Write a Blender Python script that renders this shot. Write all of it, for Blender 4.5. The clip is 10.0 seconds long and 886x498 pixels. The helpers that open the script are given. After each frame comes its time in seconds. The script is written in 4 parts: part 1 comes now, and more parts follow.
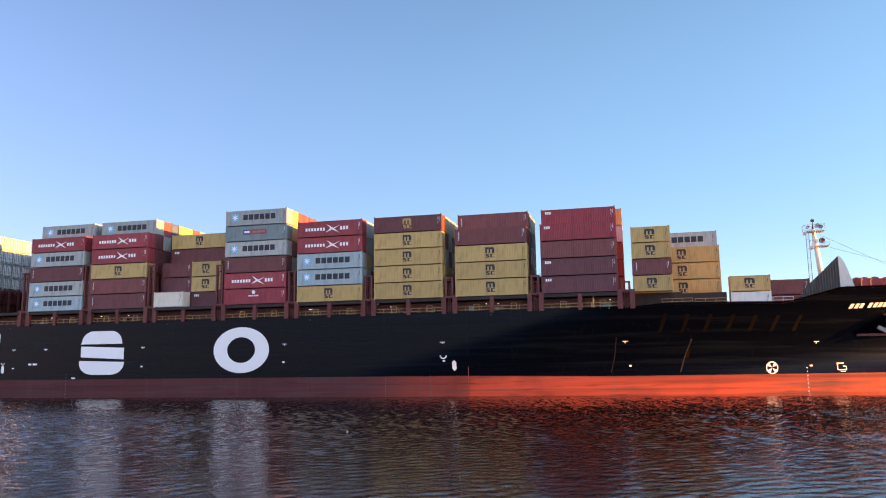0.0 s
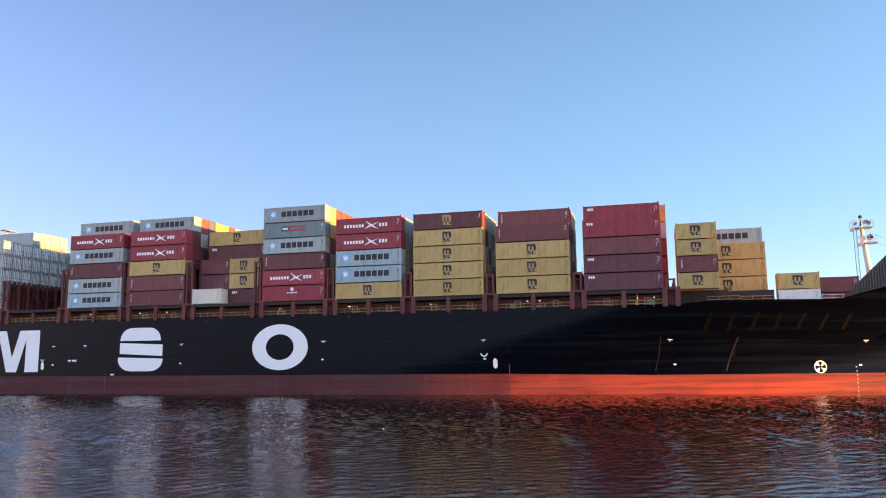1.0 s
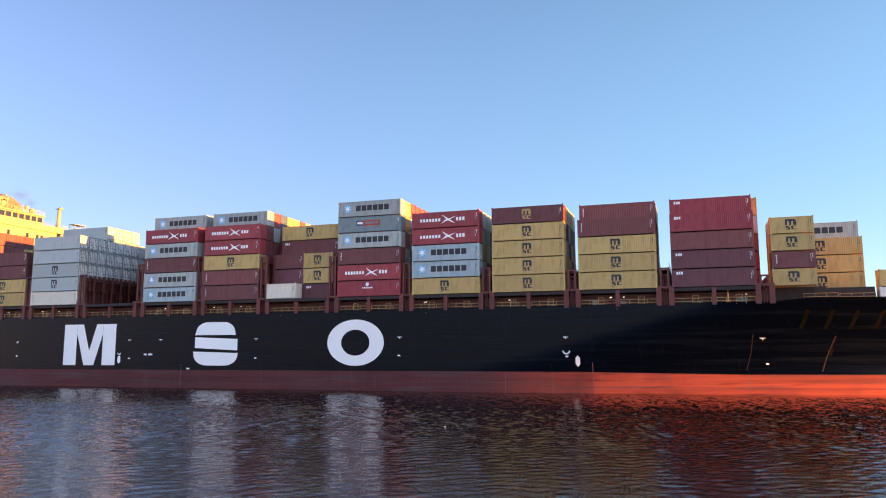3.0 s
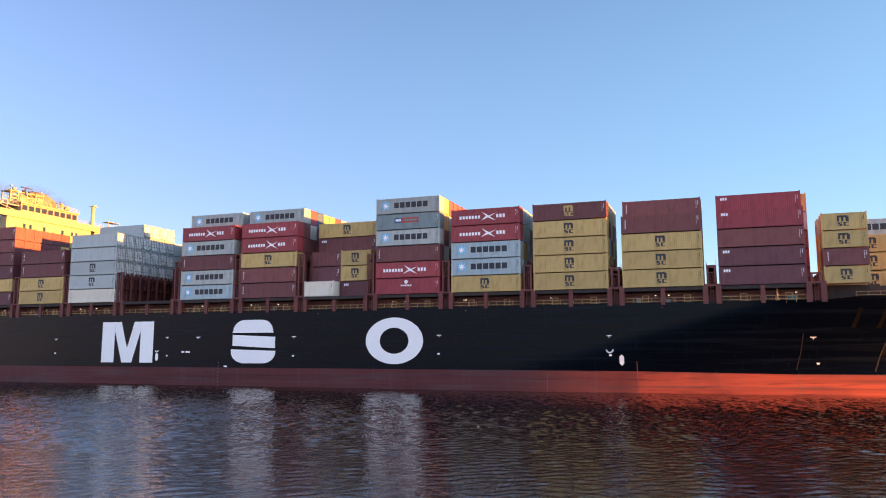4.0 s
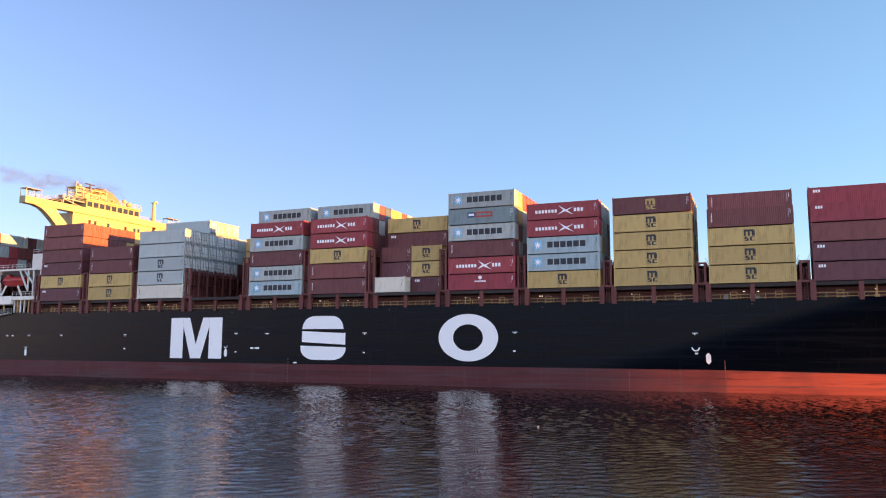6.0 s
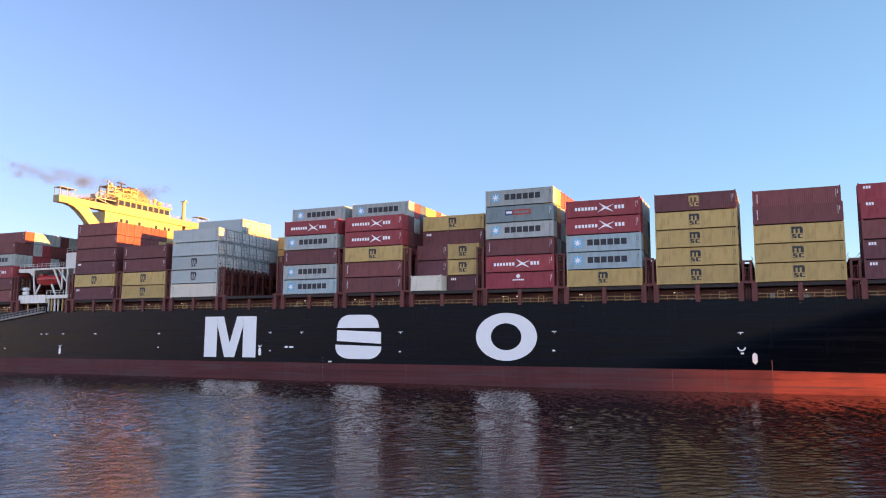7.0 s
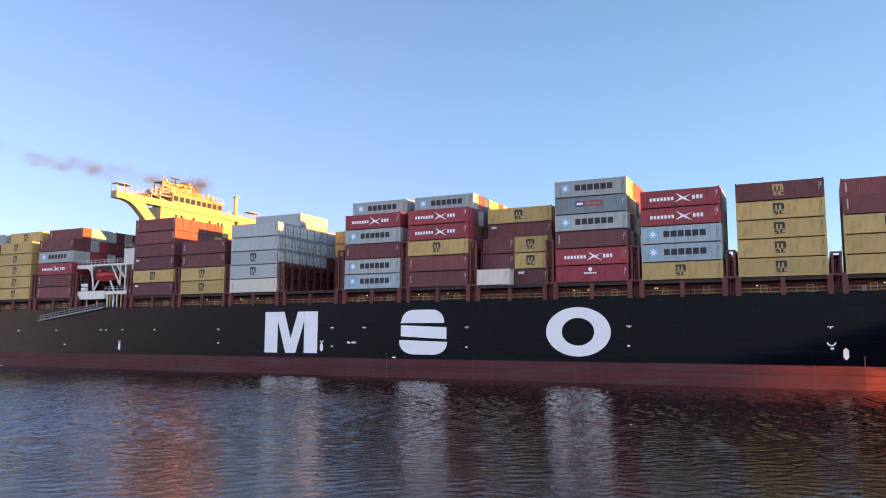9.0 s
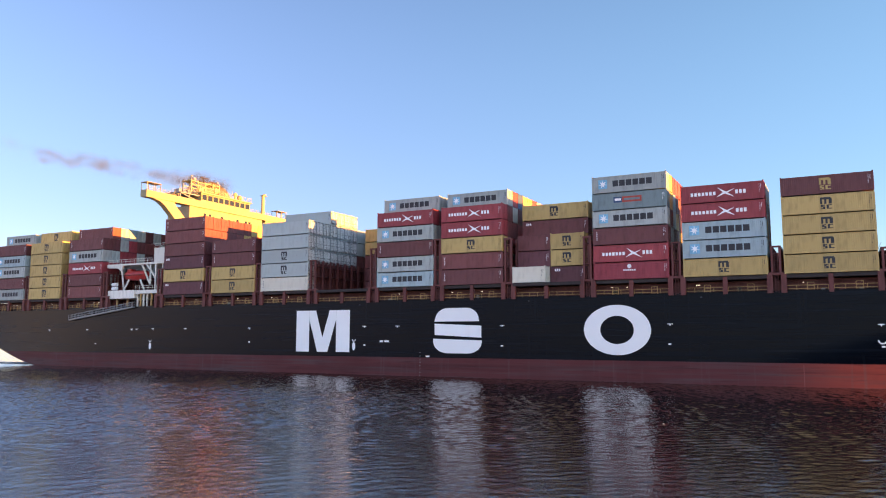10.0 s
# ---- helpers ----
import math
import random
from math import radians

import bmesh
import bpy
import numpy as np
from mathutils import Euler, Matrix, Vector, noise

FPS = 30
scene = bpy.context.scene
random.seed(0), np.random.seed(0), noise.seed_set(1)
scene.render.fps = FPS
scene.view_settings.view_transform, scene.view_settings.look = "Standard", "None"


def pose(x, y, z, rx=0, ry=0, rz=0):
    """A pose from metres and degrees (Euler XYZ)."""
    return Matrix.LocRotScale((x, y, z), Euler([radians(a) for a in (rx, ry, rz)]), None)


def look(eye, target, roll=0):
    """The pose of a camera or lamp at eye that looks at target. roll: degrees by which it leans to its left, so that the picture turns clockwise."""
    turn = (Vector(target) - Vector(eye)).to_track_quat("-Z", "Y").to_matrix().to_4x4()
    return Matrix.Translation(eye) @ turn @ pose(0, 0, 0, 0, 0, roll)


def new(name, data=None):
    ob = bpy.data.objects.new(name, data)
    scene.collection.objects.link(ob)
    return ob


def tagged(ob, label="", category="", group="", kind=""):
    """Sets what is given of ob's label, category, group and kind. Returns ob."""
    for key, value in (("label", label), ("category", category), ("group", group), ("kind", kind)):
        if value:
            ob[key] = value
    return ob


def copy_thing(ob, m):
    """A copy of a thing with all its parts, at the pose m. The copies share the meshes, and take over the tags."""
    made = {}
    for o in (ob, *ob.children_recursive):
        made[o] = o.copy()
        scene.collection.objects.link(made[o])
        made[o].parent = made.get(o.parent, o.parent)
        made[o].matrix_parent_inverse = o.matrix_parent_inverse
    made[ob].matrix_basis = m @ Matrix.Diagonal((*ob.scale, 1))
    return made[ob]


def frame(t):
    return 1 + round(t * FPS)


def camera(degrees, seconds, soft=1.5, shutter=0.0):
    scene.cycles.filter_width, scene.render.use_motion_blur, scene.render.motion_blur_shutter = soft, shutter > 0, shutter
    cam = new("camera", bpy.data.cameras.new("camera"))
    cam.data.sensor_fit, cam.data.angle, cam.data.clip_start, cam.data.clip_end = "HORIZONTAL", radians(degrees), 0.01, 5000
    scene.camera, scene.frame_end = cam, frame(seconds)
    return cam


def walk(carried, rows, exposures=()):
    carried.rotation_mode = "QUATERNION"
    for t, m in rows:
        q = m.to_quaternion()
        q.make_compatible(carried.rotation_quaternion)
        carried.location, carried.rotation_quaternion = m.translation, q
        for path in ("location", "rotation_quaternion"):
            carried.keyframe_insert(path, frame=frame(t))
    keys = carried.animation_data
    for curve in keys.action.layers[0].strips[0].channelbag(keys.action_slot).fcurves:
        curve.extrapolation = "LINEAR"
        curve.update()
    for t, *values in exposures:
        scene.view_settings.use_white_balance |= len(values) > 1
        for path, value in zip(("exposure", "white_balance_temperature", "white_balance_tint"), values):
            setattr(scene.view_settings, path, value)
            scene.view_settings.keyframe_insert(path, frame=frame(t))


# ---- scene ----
cam = camera(60.7, 10.0, soft=1.1)
PATH = [
    (0, (43.321, -123.423, 5.703), (42.84, -121.504, 5.999), -0.8),
    (0.5, (41.36, -123.379, 5.767), (40.858, -121.465, 6.061), -0.7),
    (1, (39.37, -123.279, 5.864), (38.843, -121.372, 6.153), -0.6),
    (1.5, (37.685, -123.135, 6.021), (37.131, -121.235, 6.306), -0.5),
    (2, (36.031, -122.978, 6.17), (35.453, -121.084, 6.452), -0.3),
    (2.5, (34.298, -122.823, 6.223), (33.695, -120.937, 6.502), -0.2),
    (4, (28.716, -122.598, 6.716), (28.037, -120.736, 6.981), -0.0),
    (4.5, (26.825, -122.648, 6.764), (26.128, -120.792, 7.027), 0.0),
    (5, (25.031, -122.594, 6.909), (24.31, -120.746, 7.168), 0.0),
    (5.5, (23.241, -122.519, 7.03), (22.497, -120.68, 7.285), 0.1),
    (7, (17.604, -122.609, 7.028), (16.797, -120.796, 7.278), 0.3),
    (7.5, (15.812, -122.539, 7.052), (14.984, -120.735, 7.3), 0.3),
    (8, (14.003, -122.634, 7.062), (13.158, -120.838, 7.306), 0.3),
    (8.5, (12.014, -122.579, 7.105), (11.152, -120.791, 7.344), 0.3),
    (9, (10.406, -122.537, 7.103), (9.527, -120.756, 7.339), 0.2),
    (9.5, (8.68, -122.457, 7.035), (7.781, -120.685, 7.27), 0.1),
    (10, (6.902, -122.239, 7.045), (5.982, -120.479, 7.278), 0.1),
]
SHIP_SPEED = 3.63  # metres a second ahead (+x), past a viewer on the bank
walk(cam, [(t, look((e[0] + SHIP_SPEED * t, e[1], e[2]), (g[0] + SHIP_SPEED * t, g[1], g[2]), roll)) for t, e, g, roll in PATH])

# ---- sky, sun, exposure ----
SUN_UP, SUN_AZ = 5.8, 1.4  # degrees above the horizon; degrees from the bow towards the far side
world = bpy.data.worlds.new("sky")
scene.world = world
world.use_nodes = True
wn = world.node_tree.nodes
sky = wn.new("ShaderNodeTexSky")
sky.sky_type = "NISHITA"
sky.sun_disc = False
sky.sun_elevation = radians(SUN_UP)
sky.sun_rotation = radians(90 - SUN_AZ)
sky.air_density, sky.dust_density, sky.ozone_density = 0.8, 0.0, 2.0
wn["Background"].inputs[1].default_value = 0.143
tint = wn.new("ShaderNodeMix")
tint.data_type, tint.blend_type = "RGBA", "MULTIPLY"
tint.inputs[0].default_value = 1.0
tint.inputs[7].default_value = (1.05, 0.97, 1.01, 1)  # the camera's cool white balance for the sky
world.node_tree.links.new(sky.outputs[0], tint.inputs[6])
# the unseen half of the sky behind the viewer is made brighter and warmer, as fill
way = wn.new("ShaderNodeTexCoord")
axes = wn.new("ShaderNodeSeparateXYZ")
rear_fill = wn.new("ShaderNodeMapRange")
rear_fill.interpolation_type = "SMOOTHSTEP"
rear_fill.inputs[1].default_value, rear_fill.inputs[2].default_value = 0.35, -0.9
warm = wn.new("ShaderNodeMix")
warm.data_type = "RGBA"
warm.inputs[6].default_value, warm.inputs[7].default_value = (1, 1, 1, 1), (2.4, 1.88, 1.74, 1)
glow = wn.new("ShaderNodeMix")
glow.data_type, glow.blend_type = "RGBA", "MULTIPLY"
glow.inputs[0].default_value = 1.0
wlk = world.node_tree.links
wlk.new(way.outputs["Generated"], axes.inputs[0])
wlk.new(axes.outputs[1], rear_fill.inputs[0])
wlk.new(rear_fill.outputs[0], warm.inputs[0])
# low over the quarter away from the sun the sky is dimmer and pinker
dusk = wn.new("ShaderNodeMapRange")
dusk.interpolation_type = "SMOOTHSTEP"
dusk.inputs[1].default_value, dusk.inputs[2].default_value = 0.1, -0.75
pink = wn.new("ShaderNodeMix")
pink.data_type, pink.blend_type = "RGBA", "MULTIPLY"
pink.inputs[7].default_value = (0.83, 0.72, 0.8, 1)
wlk.new(axes.outputs[0], dusk.inputs[0])
wlk.new(dusk.outputs[0], pink.inputs[0])
wlk.new(tint.outputs[2], pink.inputs[6])
wlk.new(pink.outputs[2], glow.inputs[6])
wlk.new(warm.outputs[2], glow.inputs[7])
# thin haze dims the lowest sky a little
low = wn.new("ShaderNodeMapRange")
low.interpolation_type = "SMOOTHSTEP"
low.inputs[1].default_value, low.inputs[2].default_value = 0.0, 0.4
veil = wn.new("ShaderNodeMix")
veil.data_type = "RGBA"
veil.inputs[6].default_value, veil.inputs[7].default_value = (0.8, 0.79, 0.83, 1), (1.13, 1.14, 1.07, 1)
clear = wn.new("ShaderNodeMix")
clear.data_type, clear.blend_type = "RGBA", "MULTIPLY"
clear.inputs[0].default_value = 1.0
wlk.new(axes.outputs[2], low.inputs[0])
wlk.new(low.outputs[0], veil.inputs[0])
wlk.new(glow.outputs[2], clear.inputs[6])
wlk.new(veil.outputs[2], clear.inputs[7])
wlk.new(clear.outputs[2], wn["Background"].inputs[0])

sun = new("sun", bpy.data.lights.new("sun", "SUN"))
sun.data.energy, sun.data.angle, sun.data.color = 10.0, radians(0.6), (1.0, 0.38, 0.07)
sun.matrix_world = look((math.cos(radians(SUN_AZ)), math.sin(radians(SUN_AZ)), math.tan(radians(SUN_UP))), (0, 0, 0))
scene.view_settings.exposure = 1.65


# ---- materials ----
def base_material(name, rough=0.6, metal=0.0):
    m = bpy.data.materials.new(name)
    m.use_nodes = True
    p = m.node_tree.nodes["Principled BSDF"]
    p.inputs["Roughness"].default_value, p.inputs["Metallic"].default_value = rough, metal
    return m, m.node_tree.nodes, m.node_tree.links, p


def add_noise(nodes, links, scale, detail=4, stretch=None):
    tex = nodes.new("ShaderNodeTexNoise")
    tex.inputs["Scale"].default_value, tex.inputs["Detail"].default_value = scale, detail
    co = nodes.new("ShaderNodeTexCoord")
    mp = nodes.new("ShaderNodeMapping")
    if stretch:
        mp.inputs["Scale"].default_value = stretch
    links.new(co.outputs["Object"], mp.inputs["Vector"])
    links.new(mp.outputs[0], tex.inputs["Vector"])
    return tex, mp


def blend(nodes, links, fac, a, b):
    mix = nodes.new("ShaderNodeMix")
    mix.data_type = "RGBA"
    for value, socket in ((fac, mix.inputs[0]), (a, mix.inputs[6]), (b, mix.inputs[7])):
        if isinstance(value, tuple):
            socket.default_value = (*value, 1)
        elif isinstance(value, float):
            socket.default_value = value
        else:
            links.new(value, socket)
    return mix.outputs[2]


def ramp(nodes, links, source, lo, hi):
    r = nodes.new("ShaderNodeMapRange")
    r.inputs[1].default_value, r.inputs[2].default_value = lo, hi
    links.new(source, r.inputs[0])
    return r.outputs[0]


def bump(nodes, links, p, source, strength, distance):
    b = nodes.new("ShaderNodeBump")
    b.inputs["Strength"].default_value, b.inputs["Distance"].default_value = strength, distance
    links.new(source, b.inputs["Height"])
    links.new(b.outputs[0], p.inputs["Normal"])


def paint(name, colour, rough=0.55, rust=0.35, dirt=0.25, rust_colour=(0.12, 0.045, 0.02), vary=0.12):
    """Weathered paint on steel: slight change from piece to piece, streaks of dirt, spots of rust."""
    m, n, l, p = base_material(name, rough)
    info = n.new("ShaderNodeObjectInfo")
    hsv = n.new("ShaderNodeHueSaturation")
    hsv.inputs["Color"].default_value = (*colour, 1)
    v = n.new("ShaderNodeMapRange")
    v.inputs[3].default_value, v.inputs[4].default_value = 1 - vary, 1 + vary
    l.new(info.outputs["Random"], v.inputs[0])
    l.new(v.outputs[0], hsv.inputs["Value"])
    streak, mp = add_noise(n, l, 1.0, 5, (1.6, 1.6, 0.45))
    c = blend(n, l, ramp(n, l, streak.outputs[0], 0.48, 0.92), hsv.outputs[0], tuple(x * (1 - dirt) * 0.8 for x in colour))
    fine, _ = add_noise(n, l, 3.0, 6)
    spots = ramp(n, l, fine.outputs[0], 0.66, 0.74)
    mul = n.new("ShaderNodeMath")
    mul.operation = "MULTIPLY"
    mul.inputs[1].default_value = rust
    l.new(spots, mul.inputs[0])
    l.new(blend(n, l, mul.outputs[0], c, rust_colour), p.inputs["Base Color"])
    rr = n.new("ShaderNodeMapRange")
    rr.inputs[3].default_value, rr.inputs[4].default_value = rough - 0.1, min(1, rough + 0.2)
    l.new(streak.outputs[0], rr.inputs[0])
    l.new(rr.outputs[0], p.inputs["Roughness"])
    bump(n, l, p, fine.outputs[0], 0.15, 0.01)
    return m


PAINTS = {
    "yellow": paint("yellow_paint", (0.49, 0.345, 0.125)),
    "maroon": paint("maroon_paint", (0.14, 0.04, 0.042)),
    "brown": paint("brown_red_paint", (0.18, 0.05, 0.05)),
    "purple": paint("plum_paint", (0.12, 0.036, 0.046)),
    "crimson": paint("crimson_paint", (0.25, 0.03, 0.045)),
    "red": paint("red_paint", (0.3, 0.042, 0.053)),
    "grey": paint("blue_grey_paint", (0.37, 0.40, 0.385), rust=0.6, dirt=0.3, rust_colour=(0.16, 0.1, 0.06)),
    "blue": paint("pale_blue_paint", (0.33, 0.42, 0.45)),
    "slate": paint("slate_green_paint", (0.18, 0.24, 0.25)),
    "white": paint("white_paint", (0.68, 0.68, 0.65), dirt=-0.05, rust=0.5),
    "pale": paint("pale_blue_white_paint", (0.40, 0.45, 0.45), dirt=-0.05, rust=0.5),
    "navy": paint("navy_paint", (0.03, 0.07, 0.16)),
    "cream": paint("ivory_paint", (0.66, 0.62, 0.52), dirt=-0.05, rust=0.5),
}
RED_STEEL = paint("red_oxide_steel", (0.13, 0.033, 0.03), 0.6, 0.5, 0.4)
DARK_STEEL = paint("dark_steel", (0.03, 0.022, 0.022), 0.7, 0.4)
DECK_PAINT = paint("deck_paint", (0.085, 0.026, 0.024), 0.75, 0.5)
YELLOW_RAIL = paint("yellow_rail_paint", (0.5, 0.31, 0.12), 0.5, 0.3)
# the bridge's white paint, with the low sun's yellow put into the colour
SUNLIT_WHITE_STEEL = paint("sunlit_white_steel", (0.36, 0.295, 0.155), 0.45, 0.2, 0.1)
WHITE_STEEL = paint("white_steel", (0.74, 0.72, 0.66), 0.45, 0.25, 0.15)
GREY_STEEL = paint("grey_steel", (0.25, 0.25, 0.25), 0.5, 0.4)
ORANGE_BOAT = paint("orange_boat_paint", (0.42, 0.035, 0.03), 0.35, 0.1, 0.2)
MARK_WHITE = paint("white_mark_paint", (0.92, 0.92, 0.93), 0.5, 0.03, -0.2, vary=0.03)
MARK_DARK = paint("dark_mark_paint", (0.02, 0.022, 0.03), 0.5, 0.1)
MARK_SKY = paint("sky_blue_mark_paint", (0.2, 0.48, 0.68), 0.5, 0.1)
MARK_GOLD = paint("gold_mark_paint", (0.5, 0.36, 0.12), 0.5, 0.1)
MARK_RED = paint("red_mark_paint", (0.45, 0.06, 0.04), 0.5, 0.1)


def hull_paint(name, colour, worn, rough, plate, gloss, sunlit_coat=None):
    """Ship's side paint: plate seams, horizontal scuffs and streaks that run down; optionally a newer coat forward of a
    seam, with low sunlight put into its colour.
    """
    m, n, l, p = base_material(name, rough)
    p.inputs["Specular IOR Level"].default_value = gloss
    p.inputs["Specular Tint"].default_value = (0.52, 0.66, 0.95, 1)
    scuff, _ = add_noise(n, l, 1.0, 6, (0.05, 0.05, 1.4))
    band, _ = add_noise(n, l, 1.0, 4, (0.012, 0.012, 0.75))
    run, _ = add_noise(n, l, 1.0, 5, (1.3, 1.3, 0.06))
    cloud, _ = add_noise(n, l, 0.12, 4)
    co = n.new("ShaderNodeTexCoord")
    sep = n.new("ShaderNodeSeparateXYZ")
    l.new(co.outputs["Object"], sep.inputs[0])
    c = blend(n, l, ramp(n, l, scuff.outputs[0], 0.45, 0.72), colour, worn)
    if sunlit_coat:
        thin = n.new("ShaderNodeMath")  # aft of the seam the ramp paints in the low sun's gradual onset
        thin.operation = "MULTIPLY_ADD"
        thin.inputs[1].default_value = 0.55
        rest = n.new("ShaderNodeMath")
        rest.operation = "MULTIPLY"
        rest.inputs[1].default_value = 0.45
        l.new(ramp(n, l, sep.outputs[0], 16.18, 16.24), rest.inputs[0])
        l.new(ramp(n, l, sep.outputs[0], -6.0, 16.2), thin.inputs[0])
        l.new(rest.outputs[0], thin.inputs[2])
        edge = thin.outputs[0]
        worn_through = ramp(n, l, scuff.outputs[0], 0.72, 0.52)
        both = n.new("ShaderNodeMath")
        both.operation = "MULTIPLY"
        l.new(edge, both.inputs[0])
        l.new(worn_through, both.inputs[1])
        c = blend(n, l, both.outputs[0], c, sunlit_coat)
    scratch, _ = add_noise(n, l, 1.0, 6, (0.16, 0.16, 3.0))
    c = blend(n, l, ramp(n, l, band.outputs[0], 0.5, 0.74), c, tuple(x * 0.6 for x in colour))
    c = blend(n, l, ramp(n, l, scratch.outputs[0], 0.56, 0.8), c, tuple(x * 0.5 for x in colour))
    c = blend(n, l, ramp(n, l, run.outputs[0], 0.6, 0.95), c, tuple(x * 1.3 for x in worn))
    c = blend(n, l, ramp(n, l, cloud.outputs[0], 0.5, 0.9), c, tuple(x * 0.7 for x in colour))
    l.new(c, p.inputs["Base Color"])
    rr = n.new("ShaderNodeMapRange")
    rr.inputs[3].default_value, rr.inputs[4].default_value = rough - 0.1, rough + 0.15
    l.new(scuff.outputs[0], rr.inputs[0])
    l.new(rr.outputs[0], p.inputs["Roughness"])
    brick = n.new("ShaderNodeTexBrick")
    brick.inputs["Scale"].default_value = 1.0
    brick.inputs["Mortar Size"].default_value = 0.02
    brick.inputs["Brick Width"].default_value, brick.inputs["Row Height"].default_value = plate
    comb = n.new("ShaderNodeCombineXYZ")
    l.new(sep.outputs[0], comb.inputs[0])
    l.new(sep.outputs[2], comb.inputs[1])
    l.new(comb.outputs[0], brick.inputs["Vector"])
    big, _ = add_noise(n, l, 0.35, 3)
    add = n.new("ShaderNodeMath")
    add.operation = "MULTIPLY_ADD"
    add.inputs[1].default_value = -0.35
    l.new(brick.outputs["Fac"], add.inputs[0])
    l.new(big.outputs[0], add.inputs[2])
    bump(n, l, p, add.outputs[0], 0.25, 0.06)
    return m


HULL_BLACK = hull_paint("black_hull_paint", (0.001, 0.0016, 0.0034), (0.004, 0.0058, 0.0092), 0.22, (12.0, 2.6), 0.13)
# the last red is the newer forward coat, brightened to look sunlit
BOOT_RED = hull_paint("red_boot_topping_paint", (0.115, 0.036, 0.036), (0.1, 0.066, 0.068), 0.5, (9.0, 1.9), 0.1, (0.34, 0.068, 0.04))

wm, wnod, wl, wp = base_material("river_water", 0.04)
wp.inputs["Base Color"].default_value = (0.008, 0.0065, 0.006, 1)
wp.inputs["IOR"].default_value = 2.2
WIND = 2.45  # the ripples' heading, from the x axis


def ripple(scale, detail, stretch):
    """Noise stretched along the crests."""
    tex, mp = add_noise(wnod, wl, scale, detail, stretch)
    turn = wnod.new("ShaderNodeMapping")
    turn.inputs["Rotation"].default_value = (0, 0, math.pi / 2 - WIND)
    wl.new(mp.inputs["Vector"].links[0].from_socket, turn.inputs["Vector"])
    wl.new(turn.outputs[0], mp.inputs["Vector"])
    return tex


w1 = ripple(1.0, 5, (0.6, 1.1, 1))
w2 = ripple(1.0, 4, (1.8, 3.2, 1))
w3 = ripple(1.0, 3, (4.5, 8.0, 1))
gust, _ = add_noise(wnod, wl, 1.0, 3, (0.012, 0.05, 1))


def plus(a, b, k):
    m = wnod.new("ShaderNodeMath")
    m.operation = "MULTIPLY_ADD"
    m.inputs[1].default_value = k
    wl.new(b, m.inputs[0])
    wl.new(a, m.inputs[2])
    return m.outputs[0]


height = plus(plus(w1.outputs[0], w2.outputs[0], 0.6), w3.outputs[0], 0.35)
wco = wnod.new("ShaderNodeTexCoord")
wsep = wnod.new("ShaderNodeSeparateXYZ")
wl.new(wco.outputs["Object"], wsep.inputs[0])
lee = plus(wsep.outputs[1], gust.outputs[0], 30.0)  # calm belt in the lee of the ship's side
chop = wnod.new("ShaderNodeMapRange")
chop.inputs[1].default_value, chop.inputs[2].default_value = -44.0, -18.0
chop.inputs[3].default_value, chop.inputs[4].default_value = 1.0, 0.75
wl.new(lee, chop.inputs[0])
wb = wnod.new("ShaderNodeBump")
wb.inputs["Distance"].default_value = 0.06
lull = wnod.new("ShaderNodeMapRange")  # ripples die down abreast the bow
lull.interpolation_type = "SMOOTHSTEP"
lull.inputs[1].default_value, lull.inputs[2].default_value = -25.0, 25.0
lull.inputs[3].default_value, lull.inputs[4].default_value = 1.0, 0.6
wl.new(wsep.outputs[0], lull.inputs[0])
force = wnod.new("ShaderNodeMath")
force.operation = "MULTIPLY"
wl.new(chop.outputs[0], force.inputs[0])
wl.new(lull.outputs[0], force.inputs[1])
wl.new(force.outputs[0], wb.inputs["Strength"])
wl.new(height, wb.inputs["Height"])
wl.new(wb.outputs[0], wp.inputs["Normal"])
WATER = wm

gm, gn, gl, gp = base_material("window_glass", 0.05)
gp.inputs["Base Color"].default_value = (0.02, 0.025, 0.03, 1)
GLASS = gm

# ---- mesh helpers ----
ABOARD = []  # what sails with the ship


def box(bm, x0, x1, y0, y1, z0, z1):
    vs = [bm.verts.new(c) for c in ((x0, y0, z0), (x1, y0, z0), (x1, y1, z0), (x0, y1, z0), (x0, y0, z1), (x1, y0, z1), (x1, y1, z1), (x0, y1, z1))]
    for f in ((0, 3, 2, 1), (4, 5, 6, 7), (0, 1, 5, 4), (1, 2, 6, 5), (2, 3, 7, 6), (3, 0, 4, 7)):
        bm.faces.new([vs[i] for i in f])


def beam(bm, a, b, w, d=None):
    """A square bar from a to b."""
    a, b = Vector(a), Vector(b)
    way = b - a
    q = way.to_track_quat("Z", "Y").to_matrix()
    u, v, d = q.col[0] * w / 2, q.col[1] * (d or w) / 2, d or w
    vs = [bm.verts.new(p + s * u + t * v) for p in (a, b) for s, t in ((-1, -1), (1, -1), (1, 1), (-1, 1))]
    for f in ((0, 3, 2, 1), (4, 5, 6, 7), (0, 1, 5, 4), (1, 2, 6, 5), (2, 3, 7, 6), (3, 0, 4, 7)):
        bm.faces.new([vs[i] for i in f])


